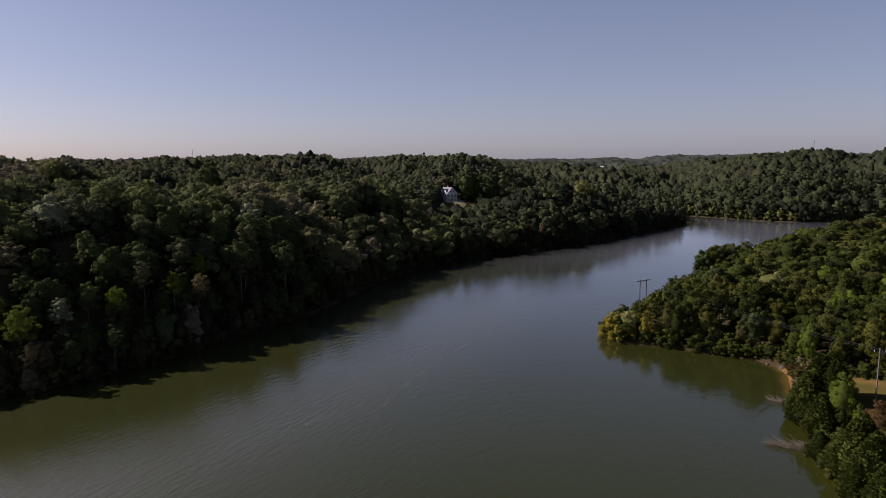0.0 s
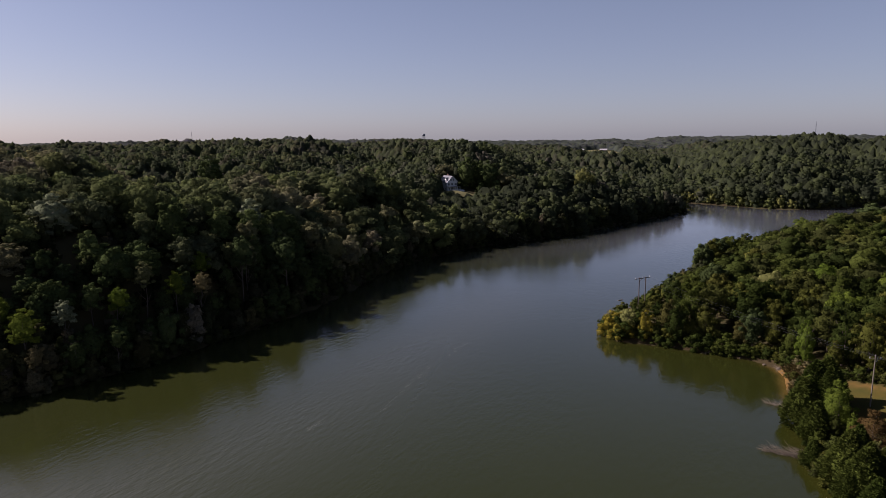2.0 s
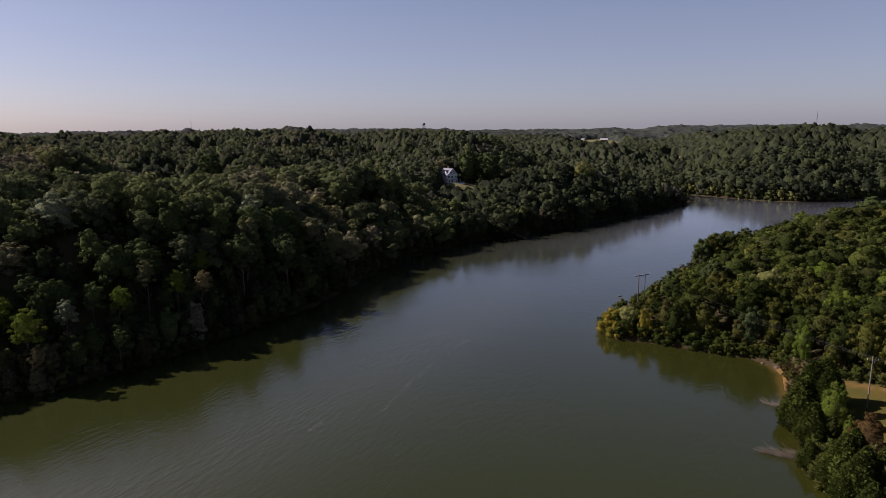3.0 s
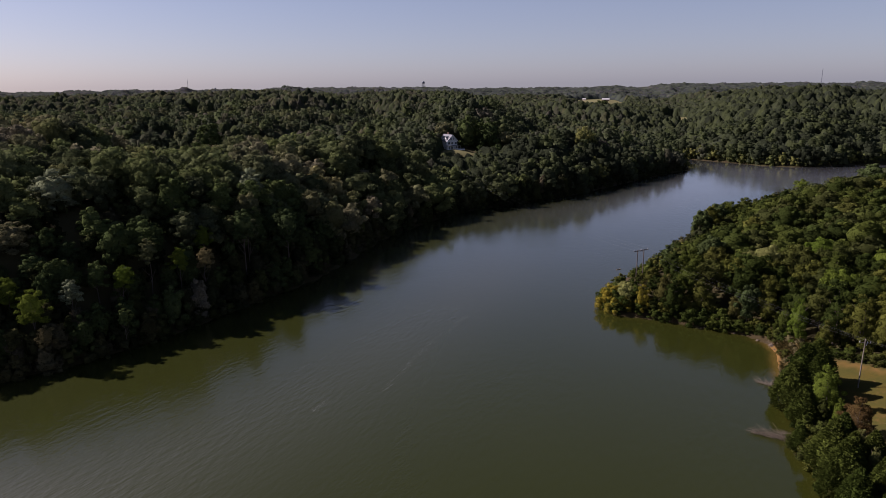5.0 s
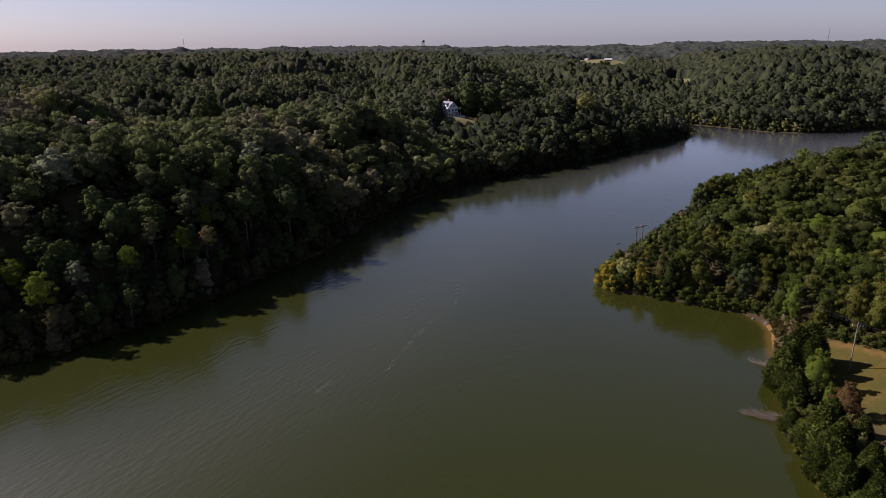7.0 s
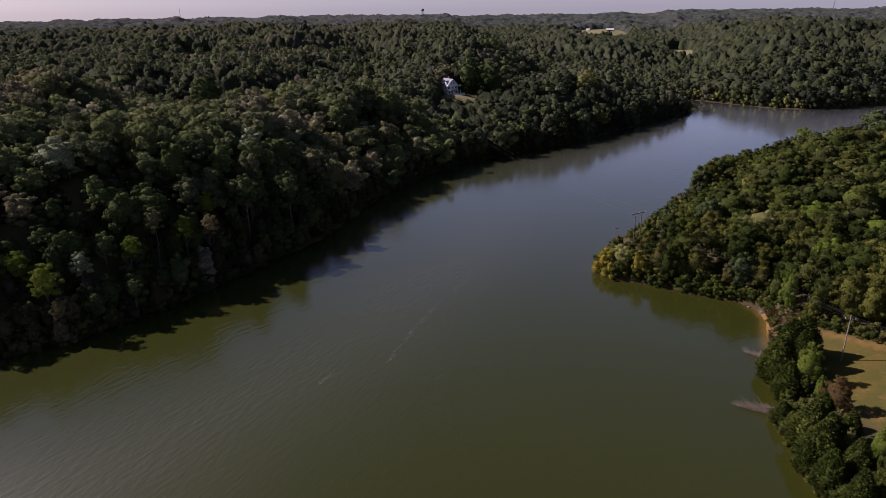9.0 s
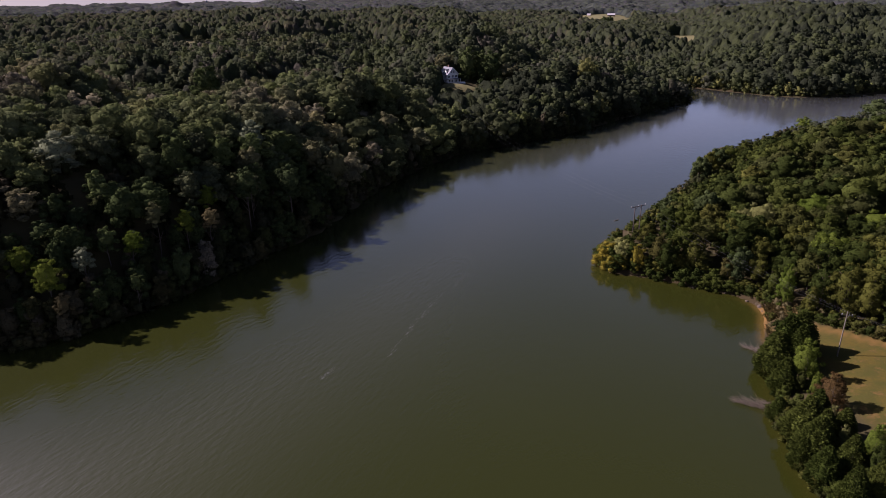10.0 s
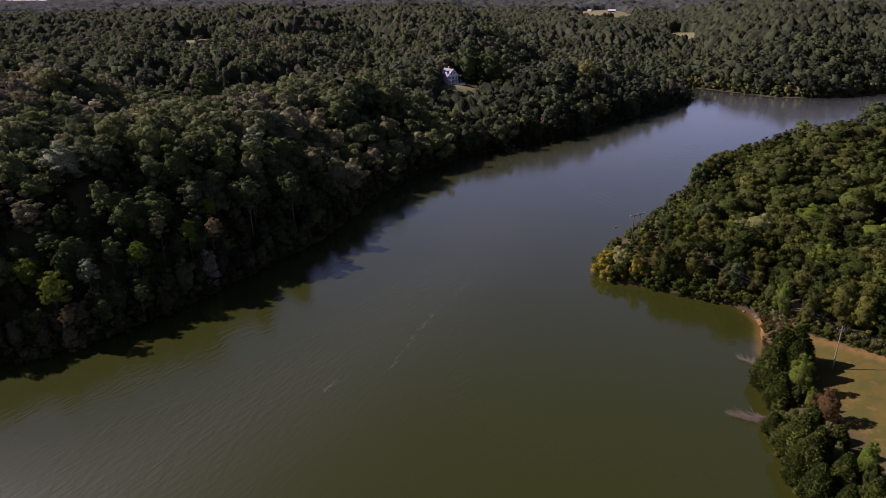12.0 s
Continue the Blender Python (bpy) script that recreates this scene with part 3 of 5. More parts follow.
def tree(name, kind_mesh, trunk_mesh, x, y, sx, sz, label, category, group, turn=None, sink=0.0, deep=1.0):
    root = new(name)
    root.empty_display_size = 0.5
    root.matrix_basis = Matrix.LocRotScale((x, y, float(height(x, y)) - sink), Euler((0, 0, random.uniform(0, math.tau) if turn is None else turn)), (sx, sx, sz))
    for n, me in (("trunk", trunk_mesh), ("crown", kind_mesh)):
        ob = new(n, me)
        ob.parent = root
        if n == "crown" and deep < 1:
            ob.matrix_basis = Matrix.LocRotScale((0, 0, 12 * (1 - deep)), None, (1, 1, deep))      # a crown at the top of a bare stem
    return tagged(root, label, category, group)


PEAKS = (0.1, 0.35, 0.0, 0.2, 0.45, 0.05, 0.15)
NEAR = [broadleaf(20 + i, 18 + i % 4, 800, 0.66, 12, 5.0 + 0.35 * (i % 3), 0.30 + 0.05 * (i % 3), peak=PEAKS[i]) for i in range(7)]
EDGE = [broadleaf(50 + i, 20 + i % 4, 800, 0.62, 12, 4.4, 0.05, peak=0.25) for i in range(4)]
CEDARS = [cedar(40 + i, 5600, 0.27) for i in range(3)]
CLOSE = [broadleaf(30 + i, 42, 3600, 0.27, 12, 4.2, 0.04, peak=0.2 + 0.2 * i) for i in range(3)]
SHRUBS = [broadleaf(60 + i, 12, 520, 0.3, 4.0, 2.1, 0.0, peak=0.1) for i in range(3)]
TRUNKS = [stem_mesh(stem(70 + i, 12, 0.22, 6, 2.6)) for i in range(4)]
CEDAR_TRUNK, SHRUB_TRUNK = stem_mesh(stem(80, 9, 0.17, 4, 1.0)), stem_mesh(stem(81, 3.4, 0.07, 6, 1.2))
mesh_of = {}


def variant(kind, i, mat):
    key = (kind, i, mat.name)
    if key not in mesh_of:
        mesh_of[key] = crown_mesh({"near": NEAR, "edge": EDGE, "close": CLOSE, "cedar": CEDARS, "shrub": SHRUBS}[kind][i], mat)
    return mesh_of[key]


def deciduous(x, y, tall, mat, label, group="", wide=1.0, kind="near", deep=1.0):
    i = random.randrange({"near": 7, "edge": 4}.get(kind, 3))
    return tree("deciduous_tree", variant(kind, i, mat), TRUNKS[i % 4], x, y, tall / 12 * wide, tall / 12, label, "tree", group, deep=deep)


def cedar_tree(x, y, tall, label="dense dark green cedar on the lake shore", wide=1.0):
    i = random.randrange(3)
    return tree("cedar_tree", variant("cedar", i, leaf_cedar), CEDAR_TRUNK, x, y, tall / 9 * wide, tall / 9, label, "tree", "lakeside cedars")


def shrub(x, y, tall, mat, label, wide=1.2):
    i = random.randrange(3)
    return tree("shrub", variant("shrub", i, mat), SHRUB_TRUNK, x, y, tall / 4 * wide, tall / 4, label, "shrub", "lakeside shrubs", sink=0.1)


# foreground shore, thing by thing
taken = []
for x, y, tall, wide in [(75.0, 130.0, 10.5, 1.5), (78.6, 132.6, 11.5, 1.5), (82.0, 134.2, 11.0, 1.45), (79.4, 128.6, 10.5, 1.3), (72.8, 121.4, 8.2, 1.35), (67.6, 112.6, 5.2, 1.5), (68.4, 103.8, 9.4, 1.6),
                         (67.6, 98.6, 9.2, 1.55), (65.0, 98.0, 6.5, 1.3), (71.6, 106.6, 8.4, 1.3), (66.0, 92.6, 8.0, 1.4), (70.6, 93.2, 8.0, 1.3), (73.8, 101.4, 7.4, 1.3), (72.0, 87.0, 7.6, 1.3),
                         (67.4, 86.6, 7.6, 1.3), (70.0, 101.0, 8.0, 1.3)]:
    cedar_tree(x, y, tall, wide=wide)
    taken.append((x, y, 2.6))
for x, y, tall, mat, label, wide in [
        (77.4, 122.8, 11.0, leaf_maple, "bright yellow-green maple beside the lawn", 0.98), (75.2, 119.4, 5.0, leaf_green, "small leafy green tree on the shore", 1.0),
        (77.2, 111.2, 8.8, leaf_purple, "bronze-purple leaved tree beside the lawn", 1.2), (76.4, 116.0, 6.6, leaf_maple, "small light green tree by the lawn", 0.7),
        (72.8, 103.6, 7.2, leaf_gold, "thin yellowing tree among cedars", 0.6), (71.8, 98.2, 7.0, leaf_gold, "thin yellowing tree among cedars", 0.6), (75.4, 94.6, 9.2, leaf_maple, "bright green tree among dark cedars", 0.95),
        (73.6, 91.0, 8.0, leaf_green, "green leafy tree on the bank", 0.9),
        (91.6, 160.2, 12.6, leaf_maple, "bright green tree behind the sandy shore", 0.72), (97.4, 154.6, 14.0, leaf_green, "dark green tree at the edge of the woods", 0.9),
        (101.2, 150.2, 15.0, leaf_green, "dark green tree at the edge of the woods", 0.95), (104.0, 145.0, 14.0, leaf_green, "dark green tree at the edge of the woods", 0.9),
        (91.0, 165.5, 9.0, leaf_green, "green leafy tree near the shore", 0.95), (108.0, 138.4, 13.0, leaf_green, "dark green tree at the edge of the woods", 0.95), (93.6, 151.6, 9.0, leaf_green, "leafy tree at the edge of the lawn", 0.85),
        (109.4, 131.0, 12.0, leaf_green, "dark green tree at the edge of the woods", 0.95), (112.0, 122.0, 12.0, leaf_green, "dark green tree at the edge of the woods", 1.0)]:
    deciduous(x, y, tall, mat, label, "", wide, "close")
    taken.append((x, y, 3.2))
BANK_SHRUBS = [(67.6, 113.6, 4.0, leaf_green), (69.5, 115.0, 3.2, leaf_green), (72.0, 118.6, 3.0, leaf_green), (71.0, 112.0, 4.0, leaf_green), (86.0, 154.5, 2.0, leaf_green),
                        (88.6, 157.0, 1.8, leaf_pale), (87.0, 151.5, 1.7, leaf_pale), (84.5, 148.0, 2.4, leaf_green), (89.6, 160.0, 2.4, leaf_pale), (80.4, 139.5, 2.4, leaf_green),
                        (89.5, 152.0, 2.0, leaf_green), (91.0, 150.5, 1.8, leaf_pale), (86.0, 157.5, 1.6, leaf_green), (87.5, 148.5, 2.0, leaf_pale), (84.0, 150.6, 1.5, leaf_pale)]
POINT_SHRUBS = [(89.0, 162.5, 2.6, leaf_green), (92.5, 153.0, 2.6, leaf_green), (81.8, 141.5, 1.7, leaf_green), (72.6, 123.5, 2.6, leaf_green), (71.0, 120.8, 2.2, leaf_green), (74.5, 125.0, 3.0, leaf_green),
                        (88.0, 154.0, 1.5, leaf_pale), (90.5, 155.5, 1.9, leaf_green), (85.5, 146.0, 1.6, leaf_pale), (91.5, 158.0, 2.2, leaf_pale), (82.5, 143.5, 2.0, leaf_pale),
                        (80.2, 175.2, 3.0, leaf_green), (82.4, 173.6, 3.6, leaf_green), (84.6, 171.8, 3.2, leaf_green), (86.6, 169.0, 3.4, leaf_green), (88.2, 166.2, 2.8, leaf_green),
                        (50.8, 194.6, 6.0, leaf_yellow), (52.2, 190.6, 5.2, leaf_yellow), (53.2, 197.8, 5.6, leaf_yellow), (55.5, 193.5, 6.2, leaf_gold), (57.4, 197.4, 5.0, leaf_gold), (56.2, 201.4, 4.4, leaf_gold), (59.6, 191.6, 5.4, leaf_green), (60.4, 195.6, 4.6, leaf_green), (59.0, 200.6, 4.0, leaf_green), (54.6, 190.0, 4.0, leaf_yellow), (61.4, 204.6, 4.0, leaf_green), (58.2, 206.0, 3.6, leaf_gold)]
for x, y, tall, mat in BANK_SHRUBS + POINT_SHRUBS:
    shrub(x, y, tall, mat, {leaf_green.name: "low green shrub on the bank", leaf_pale.name: "dry pale scrub above the sandy shore", leaf_yellow.name: "yellow autumn shrub at the water's edge", leaf_gold.name: "olive-gold shrub on the point"}[mat.name])
    taken.append((x, y, 1.6))


# shrubs where the woods meet the lawn
for x, y, tall in [(92.6, 150.6, 3.2), (94.4, 147.8, 2.6), (96.0, 145.4, 3.6), (97.8, 143.0, 2.8), (99.2, 140.6, 3.4), (100.8, 138.2, 2.6), (102.0, 135.8, 3.8), (103.6, 133.4, 2.8), (104.8, 130.6, 3.4), (106.4, 127.4, 3.0), (108.0, 123.8, 3.6), (109.6, 119.6, 3.0)]:
    shrub(x, y, tall, leaf_green, "green shrub where the woods meet the lawn")
    taken.append((x, y, 1.4))


for k in range(30):
    y = 84 + k * 1.05
    x = 64.6 + random.uniform(0.0, 0.5)
    while float(shore(np.array(x), np.array(y))) < 0.25 + 1.5 * (k % 2):
        x += 0.25
    shrub(x, y, random.uniform(2.2, 3.8), leaf_green, "low green shrub on the bank")


def scatter(x0, x1, y0, y1, pace, seed, push=0.42, edge=1.2):
    rng = np.random.RandomState(seed)
    gx, gy = np.meshgrid(np.arange(x0, x1, pace, dtype=float), np.arange(y0, y1, pace, dtype=float))
    gx[1::2] += pace / 2
    gx = (gx + rng.uniform(-push, push, gx.shape) * pace).reshape(-1)
    gy = (gy + rng.uniform(-push, push, gy.shape) * pace).reshape(-1)
    d = shore(gx, gy)
    open_ground = (lawn_mask(gx, gy) > 0.5) | (field_mask(gx, gy) > 0.45) | (np.hypot(gx - 5, gy - 480) < 9) | ((gx > 3) & (gx < 52) & (gy > 462) & (gy < 500))
    ok = (d > edge) & ~open_ground
    return gx[ok], gy[ok], d[ok], rng


# the tongue of land: trees one by one on its near end
def tip_cap(x, y):
    """The tallest that a tree grows near the power line and along the point's far shore."""
    return np.where(np.asarray(y) > 190, 2.4 + 0.36 * seg_dist(np.asarray(x, float), np.asarray(y, float), EAST_SHORE, False), 99.0)


def near_tongue(x, y):
    return ((x - 60) * 0.5 + y < 222) & (x > 40) & (x < 140)


POINT_TREES = [
    (112.6, 281.8, 15.2, 9, leaf_dusk), (119.4, 289.0, 15.6, 9, leaf_green), (126.6, 299.0, 14.8, 10, leaf_dusk), (134.0, 303.0, 14.6, 10, leaf_green), (81.1, 228.6, 13.4, 8, leaf_dusk), (115.3, 287.7, 11.4, 10, leaf_green), (137.1, 318.9, 10.6, 10, leaf_pale), (151.5, 326.1, 12.6, 11, leaf_green), (208.4, 380.5, 14.2, 13, leaf_maple), (268.6, 410.0, 19.0, 18, leaf_dusk),
    (92.6, 201.4, 14.6, 8, leaf_maple), (90.7, 215.3, 19.0, 9, leaf_dusk), (99.3, 196.3, 20.4, 10, leaf_gold), (120.6, 203.3, 20.4, 12, leaf_maple), (107.6, 170.1, 19.6, 10, leaf_maple), (109.2, 160.2, 20.6, 11, leaf_green),
    (89.5, 172.6, 13.2, 8, leaf_green), (84.9, 174.6, 14.2, 7, leaf_dusk), (66.3, 197.0, 10.4, 7, leaf_green), (78.6, 185.2, 9.0, 7, leaf_gold), (82.6, 176.5, 10.6, 7, leaf_green), (71.2, 184.0, 8.4, 6, leaf_green)]
POINT_LABELS = {leaf_dusk.name: "dark green tree standing in the lakeside woods", leaf_green.name: "green broadleaf tree in lakeside woods", leaf_pale.name: "tan-leaved tree on the point's far shore",
                leaf_maple.name: "bright yellow-green tree in lakeside woods", leaf_gold.name: "olive-gold tree in lakeside woods"}
for x, y, top, across, mat in POINT_TREES:
    tall = max(top - float(height(x, y)), 5.0)
    deciduous(x, y, tall, mat, POINT_LABELS[mat.name], "lakeside trees", across / (tall / 12 * 9.4), "edge" if tall < 11 else "near")
    taken.append((x, y, across * 0.42))
px, py, pd, rng = scatter(46, 150, 84, 262, 6.6, 101, 0.38)
sel = near_tongue(px, py)
for x, y, d in zip(px[sel], py[sel], pd[sel]):
    if any(math.hypot(x - a, y - b) < r + 0.8 for a, b, r in taken) or (x < 86 and y < 150):
        continue
    tip = float(step(68, 52, x)) * float(step(180, 195, y))
    tall = (9.0 + 4.4 * min(d / 18, 1) + rng.uniform(-1.6, 2.6)) * (1 - 0.45 * tip)
    if y > 190:
        tall = min(tall, float(tip_cap(x, y)) * rng.uniform(0.75, 1.05))
    if rng.uniform() < 0.12 and d < 14:
        cedar_tree(x, y, tall * 0.85, "dark green cedar among lakeside trees", 1.1)
    else:
        mat = leaf_yellow if tip > 0.3 and rng.uniform() < 0.94 else leaf_maple if rng.uniform() < 0.06 else leaf_green
        deciduous(x, y, tall, mat, "yellowing tree on the point" if mat is leaf_yellow else "green broadleaf tree in lakeside woods", "lakeside trees", rng.uniform(0.85, 1.15), "edge" if d < 9 else "near")
for x, y, d in zip(*scatter(46, 110, 135, 215, 2.4, 102, 0.42, 0.0)[:3]):
    if d < 3.4 and y > 163 and random.random() < 0.85:
        shrub(x, y, random.uniform(2.6, 5.0), leaf_green, "low green shrub on the bank")


# yellowing trees that stand out along the upper lake
for x, y, tall in [(103, 490, 21), (107, 497, 16), (106, 446, 12), (103, 452, 13), (1, 401, 11), (188, 540, 13), (184, 535, 10), (236, 603, 13), (243, 596, 12), (232, 611, 10), (33, 378, 12), (28, 376, 11)]:
    deciduous(x, y, tall, leaf_gold, "olive-yellow tree standing above the shore", "yellowing trees", 1.0)


# a clump in the far meadow
for x, y, tall in [(338, 1486, 13), (346, 1492, 15), (353, 1500, 14), (361, 1508, 16), (368, 1516, 13), (349, 1510, 15)]:
    deciduous(x, y, tall, leaf_dusk, "dark tree in a clump on the far meadow", "meadow trees", 1.15, "edge")


# the large shade tree beside the house, and smaller ones round it
for x, y, tall, wide, mat in [(17.5, 490, 25, 1.05, leaf_dusk), (35, 487, 25.5, 1.1, leaf_dusk), (27, 495, 23, 0.95, leaf_dusk), (-9, 479, 12, 1.0, leaf_wood), (1, 497, 17, 1.1, leaf_wood), (45, 484, 17, 1.1, leaf_wood), (26, 466, 8, 0.9, leaf_wood), (38, 466, 10, 1.0, leaf_wood)]:
    deciduous(x, y, tall, mat, "large green shade tree beside the white house", "trees round the house", wide, "edge" if mat is leaf_dusk else "near")


# the west bluff's front rows, tree by tree
def near_bluff(x, y, d):
    return (d < 30) & (y < 262) & (x < 0) & (x > -150)


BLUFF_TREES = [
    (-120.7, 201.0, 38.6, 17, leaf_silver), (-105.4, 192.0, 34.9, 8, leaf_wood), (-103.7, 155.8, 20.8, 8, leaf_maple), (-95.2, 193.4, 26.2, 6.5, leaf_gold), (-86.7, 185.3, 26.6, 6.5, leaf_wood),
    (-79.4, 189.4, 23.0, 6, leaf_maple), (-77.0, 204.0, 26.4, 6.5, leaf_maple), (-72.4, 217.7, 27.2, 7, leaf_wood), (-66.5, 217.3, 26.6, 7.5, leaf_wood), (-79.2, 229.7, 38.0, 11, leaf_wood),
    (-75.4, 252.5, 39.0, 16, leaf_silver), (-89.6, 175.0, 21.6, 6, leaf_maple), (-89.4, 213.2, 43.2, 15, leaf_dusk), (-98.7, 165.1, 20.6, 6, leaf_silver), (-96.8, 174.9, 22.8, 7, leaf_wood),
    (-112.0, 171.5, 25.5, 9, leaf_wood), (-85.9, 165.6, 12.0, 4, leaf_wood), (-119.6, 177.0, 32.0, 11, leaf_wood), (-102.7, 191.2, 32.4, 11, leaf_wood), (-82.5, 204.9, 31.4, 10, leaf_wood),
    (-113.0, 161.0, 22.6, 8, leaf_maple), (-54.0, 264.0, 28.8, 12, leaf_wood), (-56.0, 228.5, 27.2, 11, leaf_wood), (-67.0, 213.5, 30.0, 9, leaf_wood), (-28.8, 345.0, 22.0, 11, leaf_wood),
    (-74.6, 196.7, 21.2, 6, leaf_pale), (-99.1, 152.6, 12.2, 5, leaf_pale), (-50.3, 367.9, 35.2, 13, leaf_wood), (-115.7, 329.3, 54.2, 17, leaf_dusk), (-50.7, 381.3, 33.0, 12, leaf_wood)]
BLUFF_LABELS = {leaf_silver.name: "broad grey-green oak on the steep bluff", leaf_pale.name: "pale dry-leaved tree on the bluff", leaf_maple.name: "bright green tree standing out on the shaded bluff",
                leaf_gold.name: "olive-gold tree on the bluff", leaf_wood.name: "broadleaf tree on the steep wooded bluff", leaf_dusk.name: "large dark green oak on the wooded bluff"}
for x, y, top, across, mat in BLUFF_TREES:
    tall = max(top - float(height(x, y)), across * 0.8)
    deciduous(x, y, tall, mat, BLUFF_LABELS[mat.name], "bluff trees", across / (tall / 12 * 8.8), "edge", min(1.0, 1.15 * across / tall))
STOOD = np.array([(x, y, across) for x, y, _, across, _ in BLUFF_TREES])
TOWARDS = Vector((math.sin(radians(SUN_AZ)), math.cos(radians(SUN_AZ))))


def sunlit_cap(x, y):
    """How high the woods may reach without shading the bluff's trees that stand in the sun."""
    x, y = np.asarray(x, float), np.asarray(y, float)
    cap = np.full(x.shape, 999.0)
    for tx, ty, top, across, mat in BLUFF_TREES:
        if mat is not leaf_dusk:
            along, aside = (x - tx) * TOWARDS.x + (y - ty) * TOWARDS.y, (x - tx) * TOWARDS.y - (y - ty) * TOWARDS.x
            in_the_way = (along > 0) & (along < 45) & (np.abs(aside) < across * 0.5 + 1.0)
            cap = np.where(in_the_way, np.minimum(cap, top - min(across * 0.4, 5.0) + along * math.tan(radians(SUN_EL))), cap)
    return cap


def clear_of(x, y, room=0.55):
    """True where no single tree of the bluff stands."""
    return np.all(np.hypot(x[:, None] - STOOD[None, :, 0], y[:, None] - STOOD[None, :, 1]) > STOOD[None, :, 2] * room, 1)


bx, by, bd, rng = scatter(-150, 20, 130, 300, 7.0, 103, 0.4)
sel = near_bluff(bx, by, bd) & clear_of(bx, by)
for x, y, d in zip(bx[sel], by[sel], bd[sel]):
    tall = rng.uniform(8, 13) if d < 13 else rng.uniform(10, 17)
    tall = min(tall, max(4.0, float(sunlit_cap(x, y)) - float(height(x, y))))
    # Most crowns low on the bluff take the dark leaves, painting in its shade.
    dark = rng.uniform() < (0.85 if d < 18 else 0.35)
    deciduous(x, y, tall, leaf_dusk if dark else leaf_wood, "tree low on the steep bluff with shade-dark leaf colour" if dark else "broadleaf tree on the steep wooded bluff", "bluff trees", rng.uniform(0.8, 1.2), "edge" if d < 16 else "near")


def light_tint(x, y):
    """Tint shift that paints side light and slope shade into the woods' colour."""
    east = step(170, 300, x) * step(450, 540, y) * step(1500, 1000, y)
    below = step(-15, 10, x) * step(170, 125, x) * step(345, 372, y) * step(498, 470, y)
    # Darker on the east hill and below the house, paler and browner west.
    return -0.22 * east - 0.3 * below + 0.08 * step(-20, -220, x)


def woods(name, label, x, y, talls, wides, shapes, rng, mat, hue=0.42, least=0.0, mixed=0.24):
    """Many trees as one mesh; shapes are crowns 12 m tall."""
    z = height(x, y) - 0.5
    parts, tints, faces, base = [], [], [], 0
    for k, (s, sf) in enumerate(shapes):
        sel = np.flatnonzero(np.arange(len(x)) % len(shapes) == k)
        a = rng.uniform(0, math.tau, len(sel))
        ca, sa = np.cos(a)[:, None], np.sin(a)[:, None]
        w = (wides[sel] * np.maximum(talls[sel], least) / 12)[:, None]
        vx, vy = (s[None, :, 0] * ca - s[None, :, 1] * sa) * w + x[sel, None], (s[None, :, 0] * sa + s[None, :, 1] * ca) * w + y[sel, None]
        vz = s[None, :, 2] * (talls[sel] / 12)[:, None] + z[sel, None]
        parts.append(np.stack([vx, vy, vz], -1).reshape(-1, 3))
        faces.append((sf[None] + (base + np.arange(len(sel)) * len(s))[:, None, None]).reshape(-1, 4))
        base += len(sel) * len(s)
        tints.append(np.repeat(np.clip(rng.normal(hue, mixed, len(sel)) + 0.14 * wobble(x[sel], y[sel], 110, 41) + 0.12 * wobble(x[sel], y[sel], 45, 42) + light_tint(x[sel], y[sel]), 0, 1), len(s)))
    co = np.concatenate(parts)
    me = quad_mesh(name, co, np.concatenate(faces), mat, (("tint", np.concatenate(tints)),))
    me.polygons.foreach_set("use_smooth", np.ones(len(me.polygons), bool))
    ob = new(name, me)
    return tagged(ob, label, "woodland", kind="stuff")


def wedge(x, y, near, far, half=38):
    r = np.hypot(x, y)
    return (r > near) & (r <= far) & (np.abs(np.degrees(np.arctan2(x, y))) < half)


MID = [broadleaf(200 + i, 13, 380, 0.95, 12, 5.3, 0.34, peak=PEAKS[i % 7]) for i in range(8)]
BANKS = [broadleaf(210 + i, 12, 240, 0.9, 12, 4.6, 0.03, peak=0.25) for i in range(6)]
LOW = [broadleaf(300 + i, 7, 46, 1.0, 12, 5.2, 0.0, 0.5, 1, 1, 0.1) for i in range(4)]
FARS = [broadleaf(220 + i, 9, 48, 1.2, 12, 5.2, 0.14, 0.5, 1, 1, PEAKS[i % 7]) for i in range(8)]
HAZE = [broadleaf(260 + i, 2, 1, 3.0, 12, 7.5, 0.0, 0.24, 0, 1, 0.0) for i in range(8)]


def sizes(rng, x, y, lo, hi):
    """Tree heights: uneven, with taller groups, and low in front of the house."""
    big = rng.uniform(0, 1, len(x)) < 0.4
    t = np.where(big, rng.uniform(0.62, 1.0, len(x)), rng.uniform(0.0, 0.5, len(x))) * (hi - lo) + lo + 2.0 * wobble(x, y, 60, 31) + 1.0 * wobble(x, y, 26, 32)
    return np.where((np.abs(x - 6) < 14) & (y > 400) & (y < 474), np.minimum(t, 5.5), np.where((x > 0) & (x < 50) & (y > 440) & (y < 474), np.minimum(t, 11), t))


mx, my, md, rng = scatter(-330, 420, 60, 430, 9.2, 111)
sel = wedge(mx, my, 0, 400, 39) & ~near_bluff(mx, my, md) & ~near_tongue(mx, my) & clear_of(mx, my, 0.5)
for x, y, _, across, _ in POINT_TREES:
    sel &= np.hypot(mx - x, my - y) > across * 0.5
tall_ = sizes(rng, mx[sel], my[sel], 12, 20)
tall_ = np.where((md[sel] < 14) & (mx[sel] < 45 + 0.6 * (my[sel] - 300).clip(0)), np.where(my[sel] > 235, rng.uniform(14, 19, sel.sum()), rng.uniform(9, 13, sel.sum())), tall_)
